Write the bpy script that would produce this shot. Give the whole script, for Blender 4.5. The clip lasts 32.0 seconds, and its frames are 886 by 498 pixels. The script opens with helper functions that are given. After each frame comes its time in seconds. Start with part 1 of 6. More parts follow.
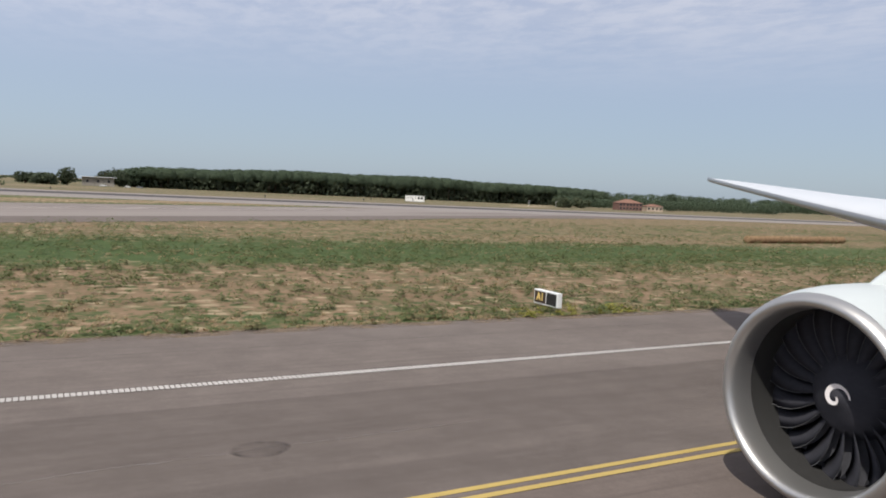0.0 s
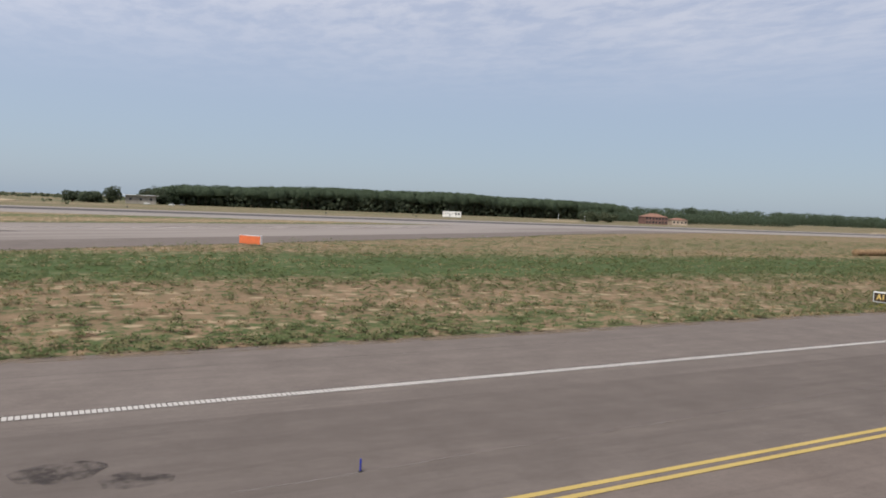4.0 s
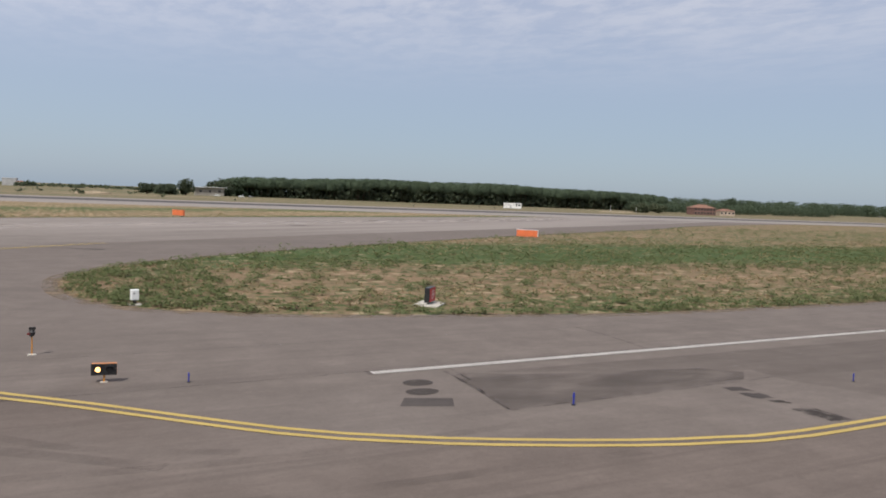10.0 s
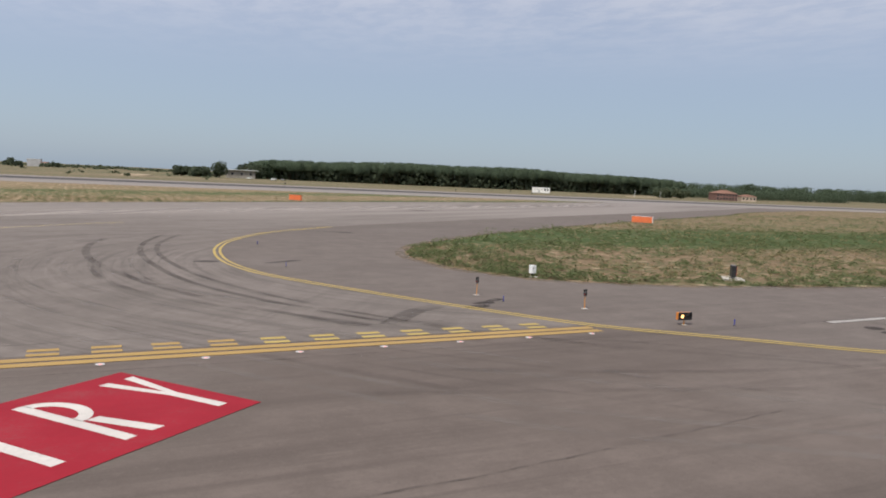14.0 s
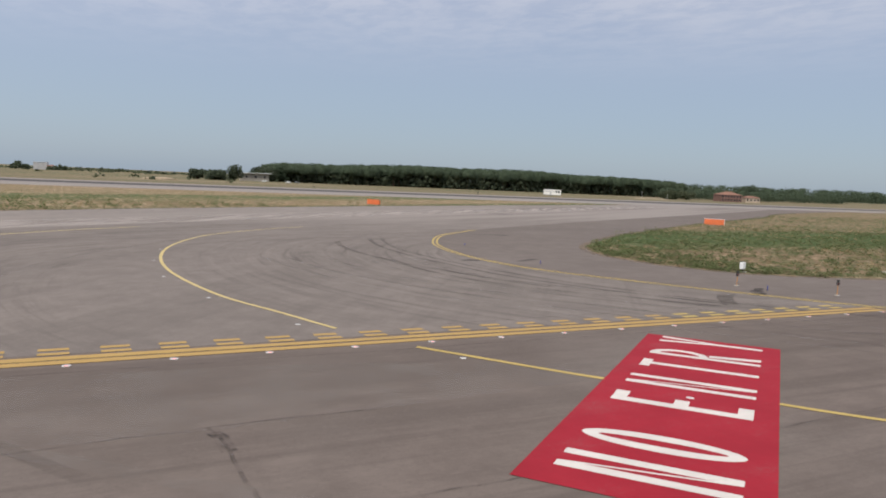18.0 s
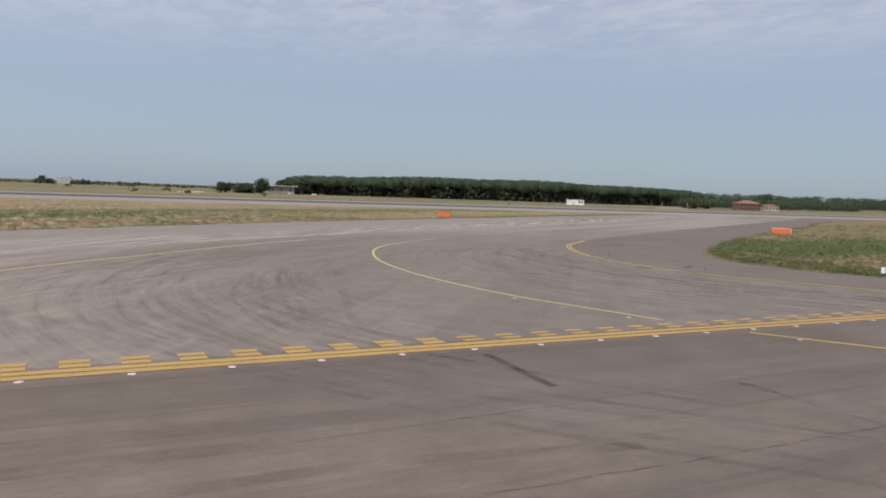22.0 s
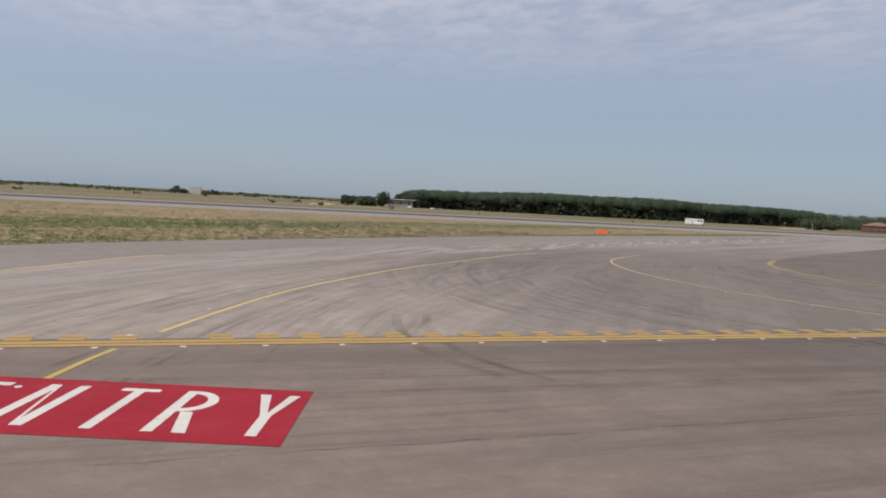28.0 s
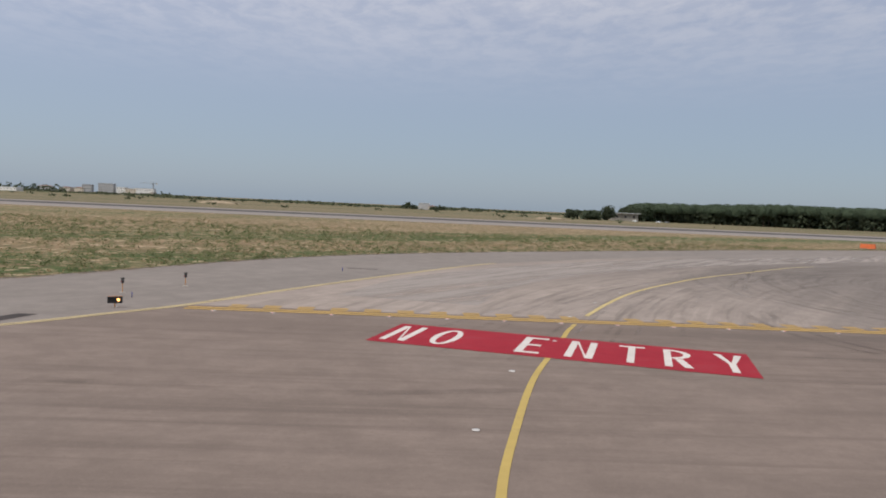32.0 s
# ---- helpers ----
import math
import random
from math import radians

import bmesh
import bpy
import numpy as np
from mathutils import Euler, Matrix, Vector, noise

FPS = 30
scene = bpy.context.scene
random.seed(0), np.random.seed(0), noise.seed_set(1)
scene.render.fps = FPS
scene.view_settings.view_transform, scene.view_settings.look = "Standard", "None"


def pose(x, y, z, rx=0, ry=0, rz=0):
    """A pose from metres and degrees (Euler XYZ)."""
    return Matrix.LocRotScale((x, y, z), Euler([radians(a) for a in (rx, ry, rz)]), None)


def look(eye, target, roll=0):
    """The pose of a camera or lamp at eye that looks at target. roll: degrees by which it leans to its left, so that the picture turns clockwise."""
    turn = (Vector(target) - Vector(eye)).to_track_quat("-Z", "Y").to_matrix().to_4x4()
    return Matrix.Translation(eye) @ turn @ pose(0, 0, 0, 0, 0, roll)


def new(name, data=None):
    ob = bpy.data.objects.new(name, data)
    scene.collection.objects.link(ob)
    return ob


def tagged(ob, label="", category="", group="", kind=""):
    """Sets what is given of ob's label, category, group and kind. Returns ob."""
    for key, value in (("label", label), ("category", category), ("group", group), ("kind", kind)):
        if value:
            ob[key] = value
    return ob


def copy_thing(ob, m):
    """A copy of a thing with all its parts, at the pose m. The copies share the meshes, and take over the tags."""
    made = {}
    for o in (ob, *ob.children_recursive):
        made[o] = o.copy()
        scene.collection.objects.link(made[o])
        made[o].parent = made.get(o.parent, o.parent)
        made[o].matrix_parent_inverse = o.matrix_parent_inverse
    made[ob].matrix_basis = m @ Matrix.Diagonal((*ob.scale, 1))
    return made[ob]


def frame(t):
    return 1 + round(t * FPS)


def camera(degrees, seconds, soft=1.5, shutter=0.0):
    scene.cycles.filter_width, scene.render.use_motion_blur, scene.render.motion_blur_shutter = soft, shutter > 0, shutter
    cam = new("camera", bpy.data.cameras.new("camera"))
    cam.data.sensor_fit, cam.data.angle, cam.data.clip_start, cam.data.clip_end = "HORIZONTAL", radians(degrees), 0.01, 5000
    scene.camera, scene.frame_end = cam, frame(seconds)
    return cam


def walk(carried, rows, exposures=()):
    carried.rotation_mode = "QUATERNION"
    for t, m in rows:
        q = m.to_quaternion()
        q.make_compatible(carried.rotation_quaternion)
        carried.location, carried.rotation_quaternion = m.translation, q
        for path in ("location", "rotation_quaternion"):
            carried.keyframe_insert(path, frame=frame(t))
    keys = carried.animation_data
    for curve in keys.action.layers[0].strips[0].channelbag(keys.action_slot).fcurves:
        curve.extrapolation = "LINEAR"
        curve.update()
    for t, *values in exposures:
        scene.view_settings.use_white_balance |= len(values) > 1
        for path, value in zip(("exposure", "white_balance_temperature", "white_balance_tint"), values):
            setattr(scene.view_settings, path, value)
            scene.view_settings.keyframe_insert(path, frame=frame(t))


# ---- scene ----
cam = camera(61.9, 32.0, soft=1.9)
PATH = [
    (0, look((122.959, -20.982, 5.856), (132.206, -3.309, 4.387), 2.728)),
    (0.5, look((118.991, -20.978, 5.856), (128.427, -3.396, 4.498), 2.287)),
    (1, look((115.029, -20.998, 5.856), (124.521, -3.436, 4.645), 2.424)),
    (1.5, look((111.085, -21.047, 5.856), (120.608, -3.496, 4.717), 2.433)),
    (2, look((107.169, -21.121, 5.856), (116.710, -3.578, 4.752), 2.276)),
    (2.5, look((103.284, -21.219, 5.856), (112.697, -3.608, 4.734), 2.217)),
    (3, look((99.429, -21.338, 5.856), (108.727, -3.667, 4.720), 2.162)),
    (3.5, look((95.603, -21.474, 5.856), (104.898, -3.799, 4.769), 2.251)),
    (4, look((91.800, -21.624, 5.856), (101.079, -3.940, 4.765), 2.353)),
    (4.5, look((88.016, -21.782, 5.856), (97.281, -4.093, 4.726), 2.619)),
    (5, look((84.250, -21.942, 5.856), (93.498, -4.248, 4.675), 3.041)),
    (5.5, look((80.507, -22.102, 5.856), (89.701, -4.383, 4.631), 3.340)),
    (6, look((76.802, -22.259, 5.856), (85.838, -4.460, 4.615), 2.772)),
    (6.5, look((73.164, -22.414, 5.856), (82.176, -4.611, 4.505), 2.734)),
    (7, look((69.608, -22.562, 5.856), (78.460, -4.687, 4.401), 2.596)),
    (7.5, look((66.140, -22.704, 5.856), (75.020, -4.849, 4.315), 2.637)),
    (8, look((62.742, -22.836, 5.856), (71.666, -5.003, 4.328), 2.727)),
    (8.5, look((59.390, -22.956, 5.856), (68.396, -5.159, 4.381), 2.906)),
    (9, look((56.071, -23.057, 5.856), (65.008, -5.222, 4.425), 2.702)),
    (9.5, look((52.804, -23.138, 5.856), (61.822, -5.342, 4.444), 2.752)),
    (10, look((49.603, -23.200, 5.856), (58.599, -5.391, 4.473), 2.313)),
    (10.5, look((46.482, -23.249, 5.856), (55.499, -5.456, 4.413), 2.101)),
    (11, look((43.439, -23.289, 5.856), (52.403, -5.473, 4.358), 1.783)),
    (11.5, look((40.467, -23.323, 5.856), (49.475, -5.526, 4.402), 1.907)),
    (12, look((37.546, -23.350, 5.856), (46.540, -5.542, 4.440), 1.797)),
    (12.5, look((34.669, -23.375, 5.856), (43.742, -5.607, 4.440), 1.967)),
    (13, look((31.832, -23.405, 5.856), (40.881, -5.624, 4.450), 1.817)),
    (13.5, look((29.042, -23.447, 5.856), (38.140, -5.692, 4.443), 1.934)),
    (14, look((26.294, -23.504, 5.856), (35.242, -5.712, 4.013), 2.693)),
    (14.5, look((23.588, -23.575, 5.856), (32.438, -5.775, 3.653), 2.582)),
    (15, look((20.920, -23.655, 5.856), (29.730, -5.852, 3.524), 2.431)),
    (15.5, look((18.289, -23.736, 5.856), (27.169, -5.963, 3.561), 2.456)),
    (16, look((15.699, -23.809, 5.856), (24.742, -6.101, 3.700), 2.681)),
    (16.5, look((13.155, -23.866, 5.856), (22.362, -6.221, 3.878), 2.926)),
    (17, look((10.664, -23.902, 5.856), (19.844, -6.227, 4.030), 2.710)),
    (17.5, look((8.236, -23.917, 5.856), (17.471, -6.268, 4.065), 2.744)),
    (18, look((5.868, -23.914, 5.856), (15.054, -6.239, 4.063), 2.557)),
    (18.5, look((3.562, -23.901, 5.856), (12.812, -6.259, 4.076), 2.752)),
    (19, look((1.310, -23.886, 5.856), (10.525, -6.228, 4.043), 2.792)),
    (19.5, look((-0.880, -23.873, 5.856), (8.421, -6.258, 4.066), 3.077)),
    (20, look((-3.004, -23.866, 5.856), (6.283, -6.238, 4.122), 2.775)),
    (20.5, look((-5.054, -23.869, 5.856), (4.255, -6.245, 4.204), 2.706)),
    (21, look((-7.025, -23.886, 5.856), (2.232, -6.232, 4.231), 2.406)),
    (21.5, look((-8.910, -23.924, 5.856), (0.261, -6.222, 4.268), 2.204)),
    (22, look((-10.718, -23.988, 5.856), (-1.675, -6.214, 4.340), 2.095)),
    (22.5, look((-12.464, -24.081, 5.856), (-3.662, -6.183, 4.383), 1.998)),
    (23, look((-14.175, -24.206, 5.856), (-5.618, -6.187, 4.416), 2.002)),
    (23.5, look((-15.861, -24.369, 5.856), (-7.227, -6.403, 4.221), 1.836)),
    (24, look((-17.525, -24.580, 5.856), (-9.106, -6.520, 4.141), 2.072)),
    (24.5, look((-19.163, -24.851, 5.856), (-10.913, -6.713, 4.140), 1.993)),
    (25, look((-20.777, -25.188, 5.856), (-13.089, -6.825, 3.941), 0.034)),
    (25.5, look((-22.369, -25.596, 5.856), (-15.693, -6.906, 3.385), -0.321)),
    (26, look((-23.949, -26.077, 5.856), (-17.507, -7.308, 3.360), 0.552)),
    (26.5, look((-25.522, -26.631, 5.856), (-18.846, -7.906, 3.668), 1.653)),
    (27, look((-27.088, -27.263, 5.856), (-20.036, -8.629, 4.111), 2.628)),
    (27.5, look((-28.644, -27.975, 5.856), (-21.437, -9.368, 4.491), 3.277)),
    (28, look((-30.186, -28.769, 5.856), (-23.512, -9.957, 4.608), 3.118)),
    (28.5, look((-31.707, -29.649, 5.856), (-25.558, -10.656, 4.652), 3.185)),
    (29, look((-33.206, -30.617, 5.856), (-27.654, -11.441, 4.644), 2.917)),
    (29.5, look((-34.681, -31.671, 5.856), (-29.755, -12.324, 4.662), 2.819)),
    (30, look((-36.125, -32.810, 5.856), (-31.875, -13.302, 4.676), 2.707)),
    (30.5, look((-37.527, -34.028, 5.856), (-34.011, -14.372, 4.716), 2.676)),
    (31, look((-38.877, -35.320, 5.856), (-36.146, -15.540, 4.710), 2.711)),
    (31.5, look((-40.167, -36.684, 5.856), (-38.243, -16.809, 4.727), 2.584)),
    (32, look((-41.401, -38.117, 5.856), (-40.341, -18.179, 4.696), 2.550)),
]
walk(cam, PATH, [(0, 0.38), (6, 0.31), (9, 0.30), (17, 0.28), (22, 0.22), (25, 0.16), (32, 0.09)])

from mathutils import geometry

# ---- light ----
SUN_DIR = Vector((-0.50, -0.36, 0.85)).normalized()      # towards the sun
world = bpy.data.worlds.new("sky_world")
scene.world = world
world.use_nodes = True
wn, wl = world.node_tree.nodes, world.node_tree.links
wn.clear()
w_out = wn.new("ShaderNodeOutputWorld")
w_bg = wn.new("ShaderNodeBackground")
w_sky = wn.new("ShaderNodeTexSky")
w_sky.sky_type = "NISHITA"
w_sky.sun_disc = False
w_sky.sun_elevation = math.asin(SUN_DIR.z)
w_sky.sun_rotation = math.atan2(SUN_DIR.x, SUN_DIR.y)
w_sky.air_density, w_sky.dust_density, w_sky.ozone_density = 1.0, 1.0, 1.5
w_co = wn.new("ShaderNodeTexCoord")
w_sep = wn.new("ShaderNodeSeparateXYZ")
wl.new(w_co.outputs["Generated"], w_sep.inputs[0])
# the cloud deck lies on a plane over the field: direction divided by its height
w_up = wn.new("ShaderNodeMath"); w_up.operation = "MAXIMUM"; w_up.inputs[1].default_value = 0.03
wl.new(w_sep.outputs["Z"], w_up.inputs[0])
w_dx = wn.new("ShaderNodeMath"); w_dx.operation = "DIVIDE"
w_dy = wn.new("ShaderNodeMath"); w_dy.operation = "DIVIDE"
wl.new(w_sep.outputs["X"], w_dx.inputs[0]); wl.new(w_up.outputs[0], w_dx.inputs[1])
wl.new(w_sep.outputs["Y"], w_dy.inputs[0]); wl.new(w_up.outputs[0], w_dy.inputs[1])
w_com = wn.new("ShaderNodeCombineXYZ")
wl.new(w_dx.outputs[0], w_com.inputs[0]); wl.new(w_dy.outputs[0], w_com.inputs[1])


def sky_noise(scale, detail, rough, sx, sy, rot, dist):
    m = wn.new("ShaderNodeMapping")
    m.inputs["Scale"].default_value = (sx, sy, 1)
    m.inputs["Rotation"].default_value = (0, 0, radians(rot))
    wl.new(w_com.outputs[0], m.inputs[0])
    n = wn.new("ShaderNodeTexNoise")
    n.inputs["Scale"].default_value, n.inputs["Detail"].default_value = scale, detail
    n.inputs["Roughness"].default_value, n.inputs["Distortion"].default_value = rough, dist
    wl.new(m.outputs[0], n.inputs["Vector"])
    return n.outputs["Fac"]


def sky_ramp(src, a, b):
    r = wn.new("ShaderNodeMapRange")
    r.interpolation_type = "SMOOTHSTEP"
    r.inputs["From Min"].default_value, r.inputs["From Max"].default_value = a, b
    wl.new(src, r.inputs["Value"])
    return r.outputs["Result"]


def sky_math(op, a, b):
    m = wn.new("ShaderNodeMath"); m.operation = op; m.use_clamp = True
    for k, v in enumerate((a, b)):
        if isinstance(v, float):
            m.inputs[k].default_value = v
        else:
            wl.new(v, m.inputs[k])
    return m.outputs[0]


big = sky_ramp(sky_noise(0.55, 3, 0.5, 1, 1, 20, 0.2), 0.34, 0.66)
puffs = sky_ramp(sky_noise(4.6, 8, 0.66, 1, 0.62, 35, 0.25), 0.36, 0.64)
high = sky_ramp(w_sep.outputs["Z"], 0.12, 0.33)
veil = sky_math("MULTIPLY", sky_math("ADD", sky_math("MULTIPLY", puffs, 0.52), sky_math("ADD", sky_math("MULTIPLY", big, 0.46), 0.08)), high)
w_tint = wn.new("ShaderNodeMix"); w_tint.data_type = "RGBA"
w_tint.inputs["Factor"].default_value = 0.72
wl.new(w_sky.outputs[0], w_tint.inputs["A"])
haze = wn.new("ShaderNodeMix"); haze.data_type = "RGBA"
wl.new(sky_ramp(w_sep.outputs["Z"], -0.01, 0.30), haze.inputs["Factor"])
haze.inputs["A"].default_value = (2.78, 3.55, 4.62, 1)         # sea haze at the horizon
haze.inputs["B"].default_value = (3.95, 4.30, 5.55, 1)
wl.new(haze.outputs["Result"], w_tint.inputs["B"])
w_mix = wn.new("ShaderNodeMix"); w_mix.data_type = "RGBA"
wl.new(veil, w_mix.inputs["Factor"])
wl.new(w_tint.outputs["Result"], w_mix.inputs["A"])
w_mix.inputs["B"].default_value = (6.0, 6.1, 6.75, 1)           # thin white cloud
w_side = wn.new("ShaderNodeMix"); w_side.data_type = "RGBA"
wl.new(sky_ramp(w_sep.outputs["X"], -0.75, 0.75), w_side.inputs["Factor"])
w_side.inputs["A"].default_value, w_side.inputs["B"].default_value = (1.06, 1.05, 1.05, 1), (0.92, 0.92, 0.92, 1)
w_fall = wn.new("ShaderNodeMix"); w_fall.data_type, w_fall.blend_type = "RGBA", "MULTIPLY"
w_fall.inputs["Factor"].default_value = 1.0
wl.new(w_mix.outputs["Result"], w_fall.inputs["A"]); wl.new(w_side.outputs["Result"], w_fall.inputs["B"])
wl.new(w_fall.outputs["Result"], w_bg.inputs["Color"])
w_bg.inputs["Strength"].default_value = 0.1
wl.new(w_bg.outputs[0], w_out.inputs[0])

sun = new("sun", bpy.data.lights.new("sun", "SUN"))
sun.data.energy, sun.data.angle, sun.data.color = 3.2, radians(0.7), (1.0, 0.95, 0.87)
sun.matrix_world = look(SUN_DIR * 100, (0, 0, 0))

# ---- materials ----


class Mat:
    """A node material with short ways to wire textures into it."""

    def __init__(self, name, rough=0.8, metal=0.0):
        self.m = bpy.data.materials.new(name)
        self.m.use_nodes = True
        self.t = self.m.node_tree
        self.b = self.t.nodes["Principled BSDF"]
        self.b.inputs["Roughness"].default_value = rough
        self.b.inputs["Metallic"].default_value = metal
        if rough > 0.6:
            self.b.inputs["Specular IOR Level"].default_value = 0.08
        self.co = self.t.nodes.new("ShaderNodeTexCoord")
        self.geo = self.t.nodes.new("ShaderNodeNewGeometry")

    def link(self, a, b):
        self.t.links.new(a, b)

    def noise(self, scale, detail=4, rough=0.6, stretch=(1, 1, 1), turn=0.0, world_space=True, dist=0.0):
        mp = self.t.nodes.new("ShaderNodeMapping")
        mp.vector_type = "TEXTURE"                    # turned first, then stretched
        mp.inputs["Scale"].default_value = tuple(1 / v for v in stretch)
        mp.inputs["Rotation"].default_value = (0, 0, radians(-turn))
        self.link(self.geo.outputs["Position"] if world_space else self.co.outputs["Object"], mp.inputs[0])
        n = self.t.nodes.new("ShaderNodeTexNoise")
        n.inputs["Scale"].default_value, n.inputs["Detail"].default_value = scale, detail
        n.inputs["Roughness"].default_value, n.inputs["Distortion"].default_value = rough, dist
        self.link(mp.outputs[0], n.inputs["Vector"])
        return n.outputs["Fac"]

    def ramp(self, src, a, b, lo=0.0, hi=1.0):
        r = self.t.nodes.new("ShaderNodeMapRange")
        r.interpolation_type = "SMOOTHSTEP"
        for k, v in zip(("From Min", "From Max", "To Min", "To Max"), (a, b, lo, hi)):
            r.inputs[k].default_value = v
        self.link(src, r.inputs["Value"])
        return r.outputs["Result"]

    def math(self, op, a, b, clamp=False):
        m = self.t.nodes.new("ShaderNodeMath")
        m.operation, m.use_clamp = op, clamp
        for k, v in enumerate((a, b)):
            if isinstance(v, (int, float)):
                m.inputs[k].default_value = v
            else:
                self.link(v, m.inputs[k])
        return m.outputs[0]

    def mix(self, fac, a, b, kind="MIX"):
        m = self.t.nodes.new("ShaderNodeMix")
        m.data_type, m.blend_type = "RGBA", kind
        for key, v in (("Factor", fac), ("A", a), ("B", b)):
            if isinstance(v, (int, float)):
                m.inputs[key].default_value = v
            elif isinstance(v, tuple):
                m.inputs[key].default_value = (*v, 1)
            else:
                self.link(v, m.inputs[key])
        return m.outputs["Result"]

    def color(self, c):
        if isinstance(c, tuple):
            self.b.inputs["Base Color"].default_value = (*c, 1)
        else:
            self.link(c, self.b.inputs["Base Color"])
        return self

    def rough(self, v):
        self.link(v, self.b.inputs["Roughness"])
        return self

    def bump(self, src, strength=0.3, dist=0.02):
        n = self.t.nodes.new("ShaderNodeBump")
        n.inputs["Strength"].default_value, n.inputs["Distance"].default_value = strength, dist
        self.link(src, n.inputs["Height"])
        self.link(n.outputs[0], self.b.inputs["Normal"])
        return self

    def holes(self, fac):
        """Lets what lies beneath show through where fac is low."""
        out = self.t.nodes["Material Output"]
        tr = self.t.nodes.new("ShaderNodeBsdfTransparent")
        mx = self.t.nodes.new("ShaderNodeMixShader")
        self.link(fac, mx.inputs[0])
        self.link(tr.outputs[0], mx.inputs[1])
        self.link(self.b.outputs[0], mx.inputs[2])
        self.link(mx.outputs[0], out.inputs[0])
        return self

    def cells(self, scale, stretch=(1, 1, 1)):
        """Scattered spots: the distance to each one's middle, and its own random number."""
        mp = self.t.nodes.new("ShaderNodeMapping")
        mp.inputs["Scale"].default_value = stretch
        self.link(self.geo.outputs["Position"], mp.inputs[0])
        v = self.t.nodes.new("ShaderNodeTexVoronoi")
        v.voronoi_dimensions = "2D"
        v.inputs["Scale"].default_value = scale
        self.link(mp.outputs[0], v.inputs["Vector"])
        sp = self.t.nodes.new("ShaderNodeSeparateXYZ")
        self.link(v.outputs["Color"], sp.inputs[0])
        return v.outputs["Distance"], sp.outputs["X"]

    def random(self):
        n = self.t.nodes.new("ShaderNodeObjectInfo")
        return n.outputs["Random"]

    def island(self):
        return self.geo.outputs["Random Per Island"]


def plain(name, col, rough=0.6, metal=0.0, vary=0.12, scale=6.0, bump=0.0, spread=0.12):
    """A surface of one colour with faint stains at two scales."""
    m = Mat(name, rough, metal)
    a = m.noise(scale, 5, 0.65, world_space=False)
    b = m.noise(scale * 7, 3, 0.6, world_space=False)
    f = m.math("ADD", m.math("MULTIPLY", a, 0.65), m.math("MULTIPLY", b, 0.35))
    dark = tuple(c * (1 - vary * 1.6) for c in col)
    lite = tuple(min(1, c * (1 + vary)) for c in col)
    m.color(m.mix(m.ramp(f, 0.3, 0.7), dark, lite))
    m.rough(m.ramp(b, 0.2, 0.8, max(0.05, rough - spread), min(1, rough + spread)))
    if bump:
        m.bump(b, bump, 0.01)
    return m.m


